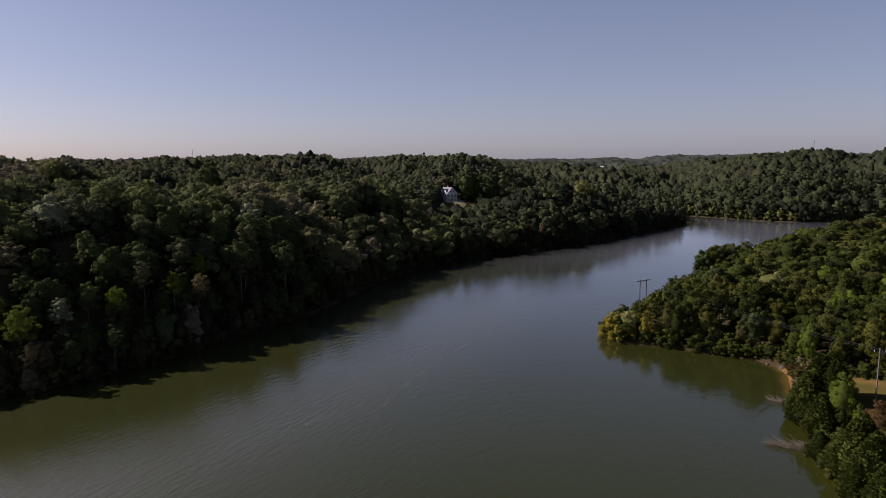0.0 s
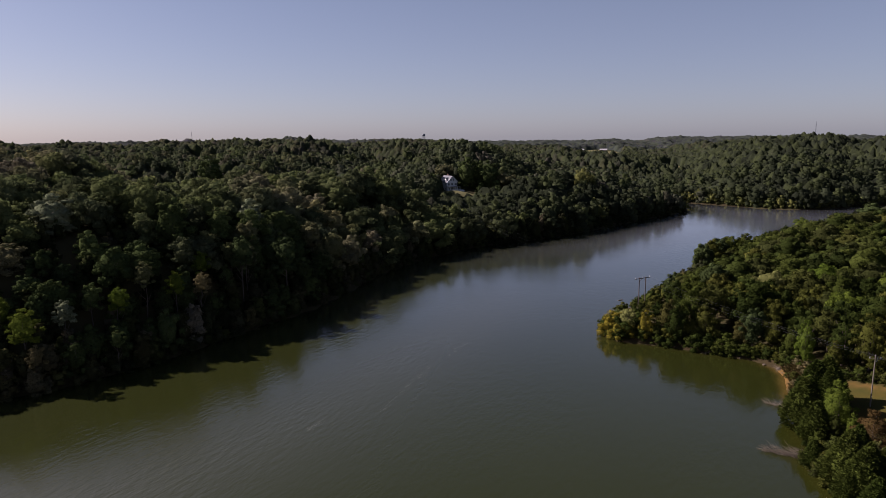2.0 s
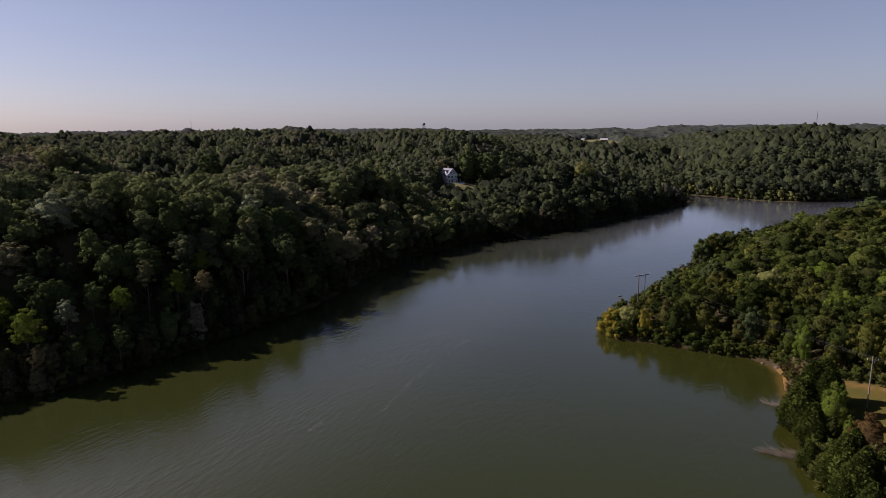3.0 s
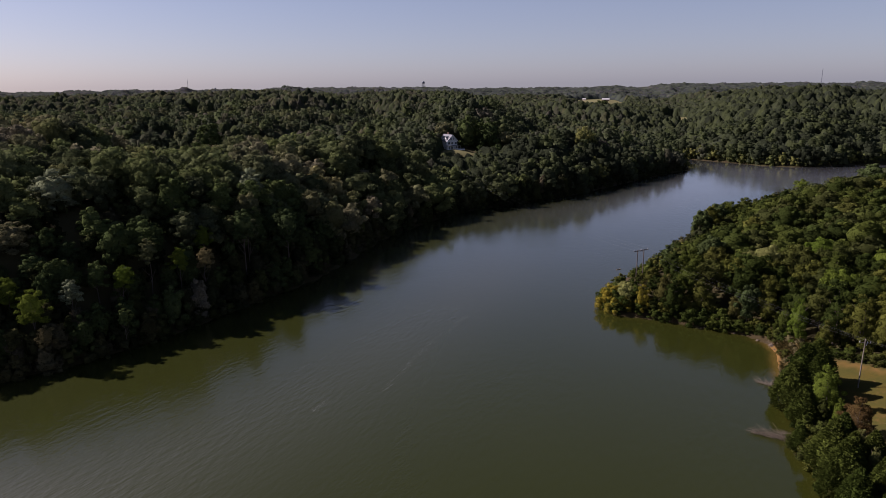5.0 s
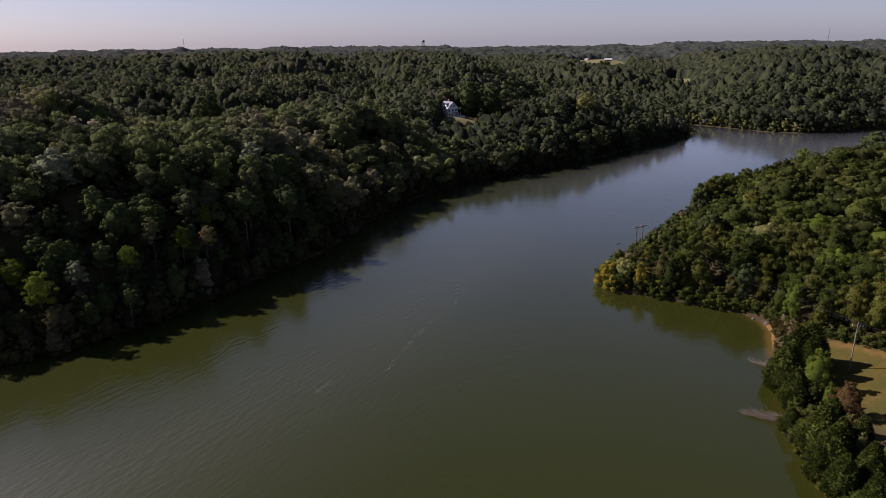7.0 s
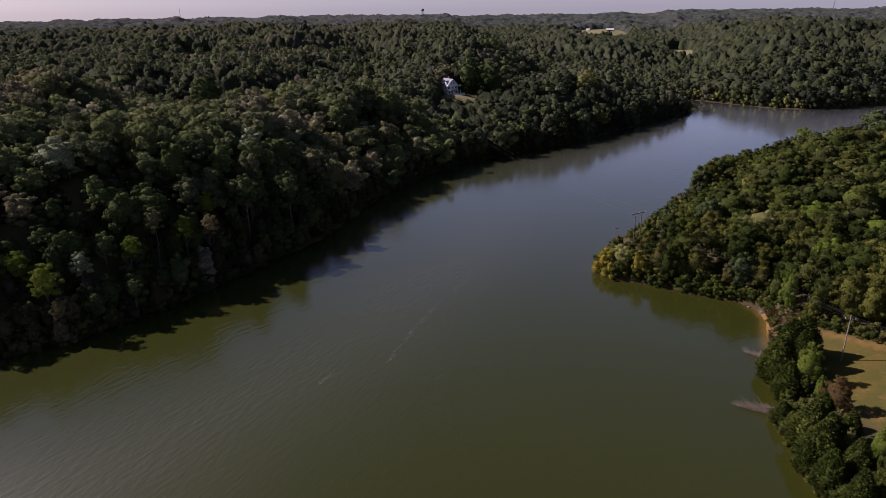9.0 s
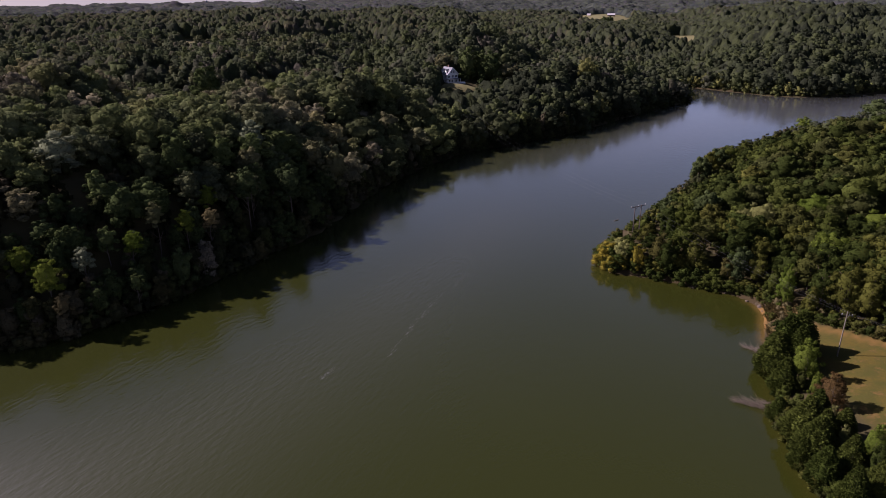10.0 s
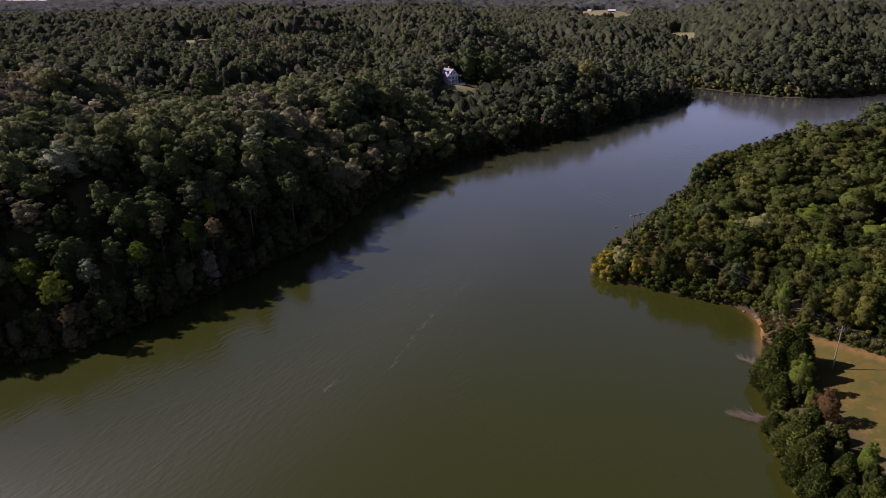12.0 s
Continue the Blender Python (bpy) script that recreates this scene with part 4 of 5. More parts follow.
low = np.where(mx > 45, np.where(my < 0.5 * mx + 330, 4.0, 0.0), 0.0)[sel]
tall_ = np.minimum(tall_ - low, np.where(mx[sel] > 45, tip_cap(mx[sel], my[sel]), 99))
tall_ = np.minimum(tall_, np.maximum(5.0, sunlit_cap(mx[sel], my[sel]) - height(mx[sel], my[sel])))
spread = rng.uniform(0.85, 1.3, sel.sum())
for on_point, name, label, mat, hue in ((False, "woodland", "dense green broadleaf woods above the lake", leaf_mid, 0.42), (True, "point_woodland", "sunlit yellow-green woods on the low point", leaf_point, 0.42)):
    pick = (low > 0) == on_point
    woods(name, label, mx[sel][pick], my[sel][pick], tall_[pick], spread[pick] * (1.12 if on_point else 1.0), MID, rng, mat, hue, 0.0 if on_point else 10.5, 0.2 if on_point else 0.19)
mx, my, md, rng = scatter(-300, 460, 60, 640, 3.2, 115, 0.42, -1.6)
sel = wedge(mx, my, 0, 660, 46) & (md < np.where(my > 300, 4.5, 5.5)) & (md > np.where(my > 530, 0.6, -1.6)) & ~near_tongue(mx, my) & ~((mx > 40) & (mx < 100) & (my < 262))
woods("bank_thicket", "low leafy thicket overhanging the water's edge", mx[sel], my[sel], rng.uniform(3.6, 7.0, sel.sum()) - 1.8 * step(520, 540, my[sel]), rng.uniform(0.9, 1.3, sel.sum()), LOW, rng, leaf_shaded)
mx, my, md, rng = scatter(-260, 200, 60, 530, 4.4, 117, 0.42, -0.6)
sel = (md < 6.5) & (mx < 40 + 0.75 * (my - 360).clip(0)) & wedge(mx, my, 0, 560, 48)
woods("bank_woodland", "tall leafy trees leaning over the shaded bank", mx[sel], my[sel], rng.uniform(7.5, 11, sel.sum()) + 4 * step(330, 370, my[sel]), rng.uniform(0.75, 1.0, sel.sum()), BANKS, rng, leaf_shaded)
mx, my, md, rng = scatter(-230, 60, 100, 420, 6.2, 119, 0.42, 2.0)
sel = (md < 62) & (mx < 30) & wedge(mx, my, 0, 440, 44)
woods("slope_undergrowth", "dense leafy undergrowth on the shaded slope", mx[sel], my[sel], np.where((np.abs(mx[sel] - 5) < 14) & (my[sel] > 385), 5.0, rng.uniform(5.5, 9.5, sel.sum())), rng.uniform(0.8, 1.1, sel.sum()), LOW, rng, leaf_shaded, 0.3)
mx, my, md, rng = scatter(50, 130, 196, 300, 3.6, 116, 0.42, 0.4)
sel = ~near_tongue(mx, my) & (mx < 125)
woods("lakeside_thicket", "low green thicket along the point", mx[sel], my[sel], np.minimum(rng.uniform(3.5, 6.5, sel.sum()), tip_cap(mx[sel], my[sel])), rng.uniform(0.9, 1.2, sel.sum()), LOW, rng, leaf_point)
mx, my, md, rng = scatter(200, 620, 525, 660, 6.5, 118, 0.42, 0.6)
sel = (md < 15) & wedge(mx, my, 0, 900)
woods("far_bank_woodland", "light olive trees along the far shore", mx[sel], my[sel], rng.uniform(6, 11, sel.sum()), rng.uniform(0.9, 1.25, sel.sum()), FARS, rng, leaf_willow, 0.5, 9.0)
mx, my, md, rng = scatter(-600, 700, 200, 800, 10.2, 112)
sel = wedge(mx, my, 400, 780)
far_tall = np.where((md[sel] < 12) & (my[sel] < 535), rng.uniform(15, 19, sel.sum()), sizes(rng, mx[sel], my[sel], 13, 19.5))
far_tall = np.where((mx[sel] > 100) & (my[sel] < 0.5 * mx[sel] + 330), np.minimum(far_tall - 5, 3 + 0.3 * md[sel]), far_tall)
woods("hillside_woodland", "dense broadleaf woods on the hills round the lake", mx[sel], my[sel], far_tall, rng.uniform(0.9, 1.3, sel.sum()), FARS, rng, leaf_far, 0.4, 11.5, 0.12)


def canopy(name, label, near, far, pace, steps, mat, seed, lo, hi, low=1.0, half=39.0, fine=0.2, hue=0.42, mixed=0.13):
    """A closed roof of overlapping crowns. steps: metres from row to row at the near and the far end."""
    rng = np.random.RandomState(seed)
    rows = [near]
    while rows[-1] < far:
        k = (rows[-1] - near) / (far - near)
        rows.append(rows[-1] + steps[0] * (1 - k) + steps[1] * k)
    turn = np.radians(np.linspace(-half, half, int(2 * half / fine) + 1))
    rr, aa = np.meshgrid(np.array(rows), turn, indexing="ij")
    x, y = rr * np.sin(aa), rr * np.cos(aa)
    # one tree to a cell of the plan
    n = int(2 * far / pace) + 8
    cx = ((np.arange(n)[None, :] + 0.5 + rng.uniform(-0.42, 0.42, (n, n))) - n / 2) * pace
    cy = ((np.arange(n)[:, None] + 0.5 + rng.uniform(-0.42, 0.42, (n, n))) - 4) * pace
    tall, wide, tint = rng.uniform(lo, hi, (n, n)), pace * rng.uniform(0.46, 0.78, (n, n)), np.clip(rng.normal(hue, mixed, (n, n)) + 0.12 * wobble(cx, cy, 130, 41) + light_tint(cx, cy), 0, 1)
    tall = tall + 1.6 * wobble(cx, cy, 90, 31)
    bare_ground = (shore(cx, cy) < 9) | ((cx > 60) & (cy < 0.5 * cx + 330)) | (field_mask(cx, cy) > 0.4) | ((cx > -6) & (cx < 50) & (cy > 458) & (cy < 500)) | ((cx > -8) & (cx < 24) & (cy > 440) & (cy < 460))
    tall = np.where(bare_ground, 0, tall * low)
    col, row = np.floor(x / pace + n / 2).astype(int), np.floor(y / pace + 4).astype(int)
    best, pick = np.zeros(x.shape), np.full(x.shape, hue)
    for dj in (-1, 0, 1):
        for di in (-1, 0, 1):
            i, j = np.clip(col + di, 0, n - 1), np.clip(row + dj, 0, n - 1)
            q = 1 - ((x - cx[j, i]) ** 2 + (y - cy[j, i]) ** 2) / wide[j, i] ** 2
            h = np.where(q > 0, tall[j, i] * (0.42 + 0.58 * np.clip(q, 0, 1) ** 0.45), 0)
            pick = np.where(h > best, tint[j, i], pick)
            best = np.maximum(best, h)
    lumps = 1 + 0.16 * rng.uniform(-1, 1, x.shape)
    z = np.maximum(height(x, y), 0) + np.where(best > 0, best * lumps, 0.6)
    rows_, cols_ = x.shape
    k = (np.arange(rows_ - 1)[:, None] * cols_ + np.arange(cols_ - 1)[None, :]).reshape(-1)
    faces = np.stack([k, k + 1, k + cols_ + 1, k + cols_], -1)
    keep = best.reshape(-1)[faces].max(1) > 0
    me = quad_mesh(name, np.stack([x, y, z], -1).reshape(-1, 3), faces[keep][:, ::-1], mat, (("tint", pick),))
    me.polygons.foreach_set("use_smooth", np.ones(len(me.polygons), bool))
    return tagged(new(name, me), label, "woodland", kind="stuff")


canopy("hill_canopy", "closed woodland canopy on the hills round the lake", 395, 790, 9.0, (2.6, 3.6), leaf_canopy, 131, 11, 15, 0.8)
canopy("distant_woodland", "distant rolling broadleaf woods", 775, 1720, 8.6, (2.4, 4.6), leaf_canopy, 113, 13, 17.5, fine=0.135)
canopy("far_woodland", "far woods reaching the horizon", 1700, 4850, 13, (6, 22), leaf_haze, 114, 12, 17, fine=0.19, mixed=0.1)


# the woods go on round the lake, beside and behind the eye
mx, my, md, rng = scatter(-1000, 1000, -1000, 1000, 34, 120, 0.45, 8)
sel = (np.hypot(mx, my) < 1000) & ~wedge(mx, my, 0, 1100, 40) & ((np.hypot(mx, my) > 330) | (my < 0))
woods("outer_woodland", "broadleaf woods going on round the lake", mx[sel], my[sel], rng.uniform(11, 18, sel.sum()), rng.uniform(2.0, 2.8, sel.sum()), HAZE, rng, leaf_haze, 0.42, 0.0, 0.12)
mx, my, md, rng = scatter(-330, 330, 0, 300, 11, 121, 0.42, 4)
sel = ~wedge(mx, my, 0, 1100, 39) & (np.hypot(mx, my) <= 330) & ~near_tongue(mx, my) & ~near_bluff(mx, my, md)
woods("side_woodland", "broadleaf woods beside the lake", mx[sel], my[sel], rng.uniform(11, 17, sel.sum()), rng.uniform(0.8, 1.0, sel.sum()), HAZE, rng, leaf_mid, 0.42)


# ---- things built by people ----
def box(bm, x0, x1, y0, y1, z0, z1, bevel=0.0):
    v = [bm.verts.new(p) for p in ((x0, y0, z0), (x1, y0, z0), (x1, y1, z0), (x0, y1, z0), (x0, y0, z1), (x1, y0, z1), (x1, y1, z1), (x0, y1, z1))]
    made = [bm.faces.new([v[i] for i in q]) for q in ((3, 2, 1, 0), (4, 5, 6, 7), (0, 1, 5, 4), (1, 2, 6, 5), (2, 3, 7, 6), (3, 0, 4, 7))]
    if bevel:
        bmesh.ops.bevel(bm, geom=list({e for f in made for e in f.edges}), offset=bevel, segments=1, affect="EDGES")


def rod(bm, p, q, r0, r1=None, sides=6):
    p, q = Vector(p), Vector(q)
    r1 = r0 if r1 is None else r1
    ax = (q - p).normalized()
    u = ax.orthogonal().normalized()
    v = ax.cross(u)
    a, b = ([bm.verts.new(o + (u * math.cos(t) + v * math.sin(t)) * r) for t in [math.tau * j / sides for j in range(sides)]] for o, r in ((p, r0), (q, r1)))
    for j in range(sides):
        bm.faces.new((a[j], a[(j + 1) % sides], b[(j + 1) % sides], b[j]))
    bm.faces.new(a[::-1])
    bm.faces.new(b)


def made(fn, *args, **kw):
    bm = bmesh.new()
    fn(bm, *args, **kw)
    return bm


def boxes(*rows):
    bm = bmesh.new()
    for r in rows:
        box(bm, *r)
    return bm


def rods(*rows):
    bm = bmesh.new()
    for r in rows:
        rod(bm, *r)
    return bm


white_siding = plain("white_siding", (0.56, 0.55, 0.53), 0.6, 0, 3.0, 0.12)
white_trim = plain("white_trim", (0.84, 0.83, 0.81), 0.5, 0, 3.0, 0.08)
grey_roof = plain("grey_shingle_roof", (0.15, 0.15, 0.16), 0.85, 0, 8.0, 0.3)
dark_door = plain("dark_door", (0.09, 0.075, 0.065), 0.5)
pole_wood = plain("weathered_pole_wood", (0.15, 0.125, 0.10), 0.85, 0, 9.0, 0.4)
dark_wood = plain("creosoted_pole_wood", (0.075, 0.058, 0.05), 0.85, 0, 9.0, 0.4)
steel = plain("galvanised_steel", (0.42, 0.43, 0.44), 0.45, 0.7, 3.0, 0.2)
dark_steel = plain("dark_painted_steel", (0.11, 0.12, 0.14), 0.5, 0.0, 2.0, 0.25)
ceramic = plain("grey_ceramic", (0.32, 0.31, 0.30), 0.25)
cable = plain("weathered_cable", (0.09, 0.09, 0.095), 0.6, 0.3)
barn_roof = plain("pale_metal_roof", (0.46, 0.44, 0.43), 0.45, 0.2, 1.0, 0.2)
barn_wall = plain("brown_barn_boards", (0.16, 0.10, 0.075), 0.85, 0, 2.0, 0.4)
tan_wall = plain("tan_siding", (0.52, 0.44, 0.34), 0.7, 0, 3.0, 0.15)
stone = plain("shore_stone", (0.085, 0.064, 0.045), 0.9, 0, 5.0, 0.45)
glass_mat, gn, gl, gb = material("window_glass", 0.06, 0.0, 0.6)
gb.inputs["Base Color"].default_value = (0.02, 0.024, 0.03, 1)


def window(parent, x, y, z, w, h, side):
    """A window with frame and pane. side: 'y' for walls that face -y, 'x' for walls that face -x."""
    f = 0.11
    rows = [(-w / 2, w / 2, -h / 2, -h / 2 + f), (-w / 2, w / 2, h / 2 - f, h / 2), (-w / 2, -w / 2 + f, -h / 2 + f, h / 2 - f), (w / 2 - f, w / 2, -h / 2 + f, h / 2 - f), (-0.04, 0.04, -h / 2 + f, h / 2 - f)]
    lay = (lambda a, b, c, d, t0, t1: (x + a, x + b, y + t0, y + t1, z + c, z + d)) if side == "y" else (lambda a, b, c, d, t0, t1: (x + t0, x + t1, y + a, y + b, z + c, z + d))
    frame_ob = part("window", boxes(*[lay(*r, -0.06, 0.04) for r in rows]), white_trim, parent)
    part("pane", boxes(lay(-w / 2 + f, w / 2 - f, -h / 2 + f, h / 2 - f, -0.01, 0.02)), glass_mat, frame_ob)


def gable_roof(bm, x0, x1, y0, y1, eave, ridge, over=0.5, thick=0.22):
    """A roof with its ridge along y."""
    xm = (x0 + x1) / 2
    rise = (ridge - eave) / (xm - x0)
    for s, xe in ((-1, x0 - over), (1, x1 + over)):
        ze = eave - rise * over
        pts = [(xe, ze), (xm, ridge), (xm, ridge + thick), (xe, ze + thick)]
        a = [bm.verts.new((px, y0 - over, pz)) for px, pz in pts]
        b = [bm.verts.new((px, y1 + over, pz)) for px, pz in pts]
        for j in range(4):
            bm.faces.new((a[j], a[(j + 1) % 4], b[(j + 1) % 4], b[j]))
        bm.faces.new(a[::-1])
        bm.faces.new(b)
    bmesh.ops.recalc_face_normals(bm, faces=bm.faces)


def gable_walls(bm, x0, x1, y0, y1, z0, eave, ridge):
    xm = (x0 + x1) / 2
    pts = [(x0, z0), (x1, z0), (x1, eave), (xm, ridge), (x0, eave)]
    a = [bm.verts.new((px, y0, pz)) for px, pz in pts]
    b = [bm.verts.new((px, y1, pz)) for px, pz in pts]
    for j in range(5):
        bm.faces.new((a[j], b[j], b[(j + 1) % 5], a[(j + 1) % 5]))
    bm.faces.new(a)
    bm.faces.new(b[::-1])
    bmesh.ops.recalc_face_normals(bm, faces=bm.faces)


# the white house on the hill
house = new("house")
house.matrix_basis = pose(3.6, 481, float(height(5.0, 476)) - 0.2, 0, 0, 32) @ Matrix.Scale(0.98, 4)
tagged(house, "white two-storey house with steep grey gabled roof and porch", "house")
part("wall", made(gable_walls, -4.4, 4.4, -5, 6, -2.5, 6.4, 10.6), white_siding, house)
roof = part("roof", made(gable_roof, -4.4, 4.4, -5, 6, 6.45, 10.75), grey_roof, house)
part("chimney", boxes((1.4, 2.2, 2.6, 3.4, 8.0, 12.0)), plain("chimney_brick", (0.30, 0.17, 0.13), 0.9, 0, 6.0, 0.35), roof)
for dy in (-2.4, 2.6):
    dormer = part("dormer", made(gable_walls, -1.1, 1.1, 0, 3.0, 0, 1.7, 2.7), white_siding, house)
    dormer.matrix_basis = pose(-4.2, dy, 6.9, 0, 0, -90)
    part("dormer_roof", made(gable_roof, -1.1, 1.1, 0, 3.0, 1.72, 2.75, 0.25, 0.12), grey_roof, dormer)
    window(house, -4.26, dy, 7.7, 1.0, 1.1, "x")
for wx_, wz in ((-3.0, 1.6), (0.0, 1.6), (3.0, 1.6), (-3.0, 4.8), (0.0, 4.8), (3.0, 4.8), (-1.1, 8.0), (1.1, 8.0)):
    window(house, wx_, -5.06, wz, 1.9 if wz < 7 else 1.3, 1.9, "y")
for wy_, wz in ((-2.8, 1.6), (1.0, 1.6), (4.2, 1.6), (-2.8, 4.8), (1.0, 4.8), (4.2, 4.8)):
    window(house, -4.46, wy_, wz, 1.1, 1.7, "x")
part("fascia", rods(((-5.0, -5.55, 5.95), (0, -5.55, 10.85), 0.16), ((5.0, -5.55, 5.95), (0, -5.55, 10.85), 0.16)), white_trim, house)
porch = part("porch", boxes((-5.6, 9.0, -8.2, -5.05, -0.2, 0.06), (-5.6, 9.0, -8.2, -8.05, -2.6, -0.2)), white_trim, house)
part("porch_roof", boxes((-5.8, 5.0, -8.4, -5.05, 3.15, 3.3)), grey_roof, house)
for k in range(6):
    part("porch_post", boxes((-5.4 + k * 2.05, -5.2 + k * 2.05, -8.1, -7.9, 0.06, 3.15)), white_trim, house)
part("porch_rail", boxes((-5.5, 9.0, -8.12, -8.04, 0.95, 1.05), *[(-5.4 + k * 0.6, -5.32 + k * 0.6, -8.11, -8.05, 0.06, 0.95) for k in range(24)]), white_trim, house)
part("door", boxes((-4.52, -4.42, -0.9, 0.0, 0.05, 2.15)), dark_door, house)

barn = new("barn")
barn.matrix_basis = pose(406, 1684, float(height(406, 1684)), 0, 0, 78) @ Matrix.Scale(0.68, 4)
tagged(barn, "long barn with pale metal roof standing in a meadow", "barn")
part("wall", made(gable_walls, -6.5, 6.5, -13, 13, -1, 4.2, 8.6), barn_wall, barn)
part("roof", made(gable_roof, -6.5, 6.5, -13, 13, 4.3, 8.8, 0.8), barn_roof, barn)
part("barn_door", boxes((-6.62, -6.5, -2.2, 2.2, 0, 3.6)), dark_door, barn)

cottage = new("cottage")
cottage.matrix_basis = pose(222, 652, float(height(222, 652)), 0, 0, 20)
tagged(cottage, "small tan cottage half hidden among trees", "house")
part("wall", made(gable_walls, -4, 4, -5, 5, -1, 3.4, 6.2), tan_wall, cottage)
part("roof", made(gable_roof, -4, 4, -5, 5, 3.45, 6.35), barn_roof, cottage)
for wx_ in (-2.2, 2.2):
    window(cottage, wx_, -5.06, 1.7, 1.2, 1.4, "y")

shed = new("shed")
shed.matrix_basis = pose(356, 1700, float(height(356, 1700)), 0, 0, 60)
tagged(shed, "small pale shed at the meadow's edge", "shed")
part("wall", made(gable_walls, -3, 3, -4, 4, -1, 2.8, 4.6), tan_wall, shed)
part("roof", made(gable_roof, -3, 3, -4, 4, 2.85, 4.75), barn_roof, shed)


def water_tower(x, y, tall, r, label):
    root = new("water_tower")
    root.matrix_basis = pose(x, y, float(height(x, y)))
    tagged(root, label, "water tower")
    bm = bmesh.new()
    prof = [(0.15, -0.55), (0.7, -0.5), (0.97, -0.25), (1.0, 0.0), (1.0, 0.55), (0.85, 0.8), (0.5, 0.98), (0.1, 1.05)]
    rings = [[bm.verts.new((math.cos(t) * a * r, math.sin(t) * a * r, tall + b * r)) for t in [math.tau * j / 20 for j in range(20)]] for a, b in prof]
    for a, b in zip(rings, rings[1:]):
        for j in range(20):
            bm.faces.new((a[j], a[(j + 1) % 20], b[(j + 1) % 20], b[j]))
    bm.faces.new(rings[0][::-1])
    bm.faces.new(rings[-1])
    tank = part("tank", bm, dark_steel, root)
    bmw = bmesh.new()
    for j in range(20):
        t, t2 = math.tau * j / 20, math.tau * (j + 1) / 20
        rod(bmw, (math.cos(t) * r * 1.08, math.sin(t) * r * 1.08, tall), (math.cos(t2) * r * 1.08, math.sin(t2) * r * 1.08, tall), 0.12)
    part("walkway", bmw, dark_steel, tank)
    part("riser", rods(((0, 0, -1), (0, 0, tall - r * 0.5), r * 0.12, r * 0.12, 10)), dark_steel, root)
    for j in range(6):
        t = math.tau * j / 6
        part("leg", rods(((math.cos(t) * r * 1.15, math.sin(t) * r * 1.15, -1), (math.cos(t) * r * 0.92, math.sin(t) * r * 0.92, tall), r * 0.07)), dark_steel, root)
    for z in (0.35, 0.7):
        part("brace", rods(*[((math.cos(math.tau * j / 6) * r * 1.06, math.sin(math.tau * j / 6) * r * 1.06, tall * z), (math.cos(math.tau * (j + 1) / 6) * r * 1.06, math.sin(math.tau * (j + 1) / 6) * r * 1.06, tall * z), r * 0.03) for j in range(6)]), dark_steel, root)


water_tower(-100, 3423, 42, 7.5, "dark water tower on legs above distant woods")
water_tower(-1247, 3700, 33, 5.0, "small far water tower above the woods")


def radio_mast(x, y, tall, w, label):
    root = new("radio_mast")
    root.matrix_basis = pose(x, y, float(height(x, y)))
    tagged(root, label, "mast")
    corner = [(math.cos(math.tau * j / 3) * w, math.sin(math.tau * j / 3) * w) for j in range(3)]
    for a in corner:
        part("mast_leg", rods(((*a, -1), (*a, tall), w * 0.22)), dark_steel, root)
    bm = bmesh.new()
    k = int(tall / (w * 4))
    for i in range(k):
        z0, z1 = tall * i / k, tall * (i + 1) / k
        for j in range(3):
            rod(bm, (*corner[j], z0), (*corner[(j + 1) % 3], z1), w * 0.12, None, 4)
    part("lattice", bm, dark_steel, root)
    part("antenna", rods(((0, 0, tall), (0, 0, tall + 5), w * 0.3)), dark_steel, root)


radio_mast(1371, 2456, 84, 1.0, "tall thin lattice radio mast on a wooded ridge")
radio_mast(-1245, 3300, 74, 0.9, "thin far lattice radio mast above the woods")

# power line: the pair of poles on the point, the pole on the lawn, the wires
GROUND_H = float(height(65.5, 212.4))
pylon = new("power_line_structure")
pylon.matrix_basis = pose(65.5, 212.4, GROUND_H, 0, 0, 30)
tagged(pylon, "dark wooden two-pole power line structure with crossarm", "utility pole")
ARM_Z = 14.2 - GROUND_H
for s in (-1.45, 1.45):
    part("pole", rods(((s, 0, -1.5), (s, 0, ARM_Z + 0.35), 0.2, 0.14, 10)), dark_wood, pylon)
arm = part("crossarm", boxes((-3.4, 3.4, -0.16, -0.04, ARM_Z - 0.14, ARM_Z + 0.1, 0.02)), dark_wood, pylon)
for s in (-3.2, 0.0, 3.2):
    ins = bmesh.new()
    for k in range(3):
        rod(ins, (s, -0.1, ARM_Z + 0.1 + k * 0.14), (s, -0.1, ARM_Z + 0.2 + k * 0.14), 0.13, 0.07, 8)
    part("insulator", ins, ceramic, arm)
part("brace", rods(((-1.45, -0.1, ARM_Z - 0.9), (0, -0.1, ARM_Z - 0.1), 0.05), ((1.45, -0.1, ARM_Z - 0.9), (0, -0.1, ARM_Z - 0.1), 0.05)), dark_wood, pylon)

POLE = (89.0, 130.3)
PZ = float(height(*POLE))
pole = new("utility_pole")
pole.matrix_basis = pose(*POLE, PZ, 0, 0, 0)
tagged(pole, "weathered grey wooden utility pole standing on the lawn", "utility pole")
TOP = 15.3 - PZ
part("shaft", rods(((0, 0, -1.2), (0.1, 0, TOP), 0.16, 0.11, 12)), pole_wood, pole)
arm = part("crossarm", rods(((-0.9, 0.3, TOP - 0.9), (1.1, -0.3, TOP - 0.9), 0.06)), pole_wood, pole)
for a in ((-0.85, 0.3), (1.05, -0.3), (0.5, -0.15)):
    ins = bmesh.new()
    for k in range(3):
        rod(ins, (a[0], a[1], TOP - 0.84 + k * 0.12), (a[0], a[1], TOP - 0.75 + k * 0.12), 0.09, 0.05, 8)
    part("insulator", ins, ceramic, arm)
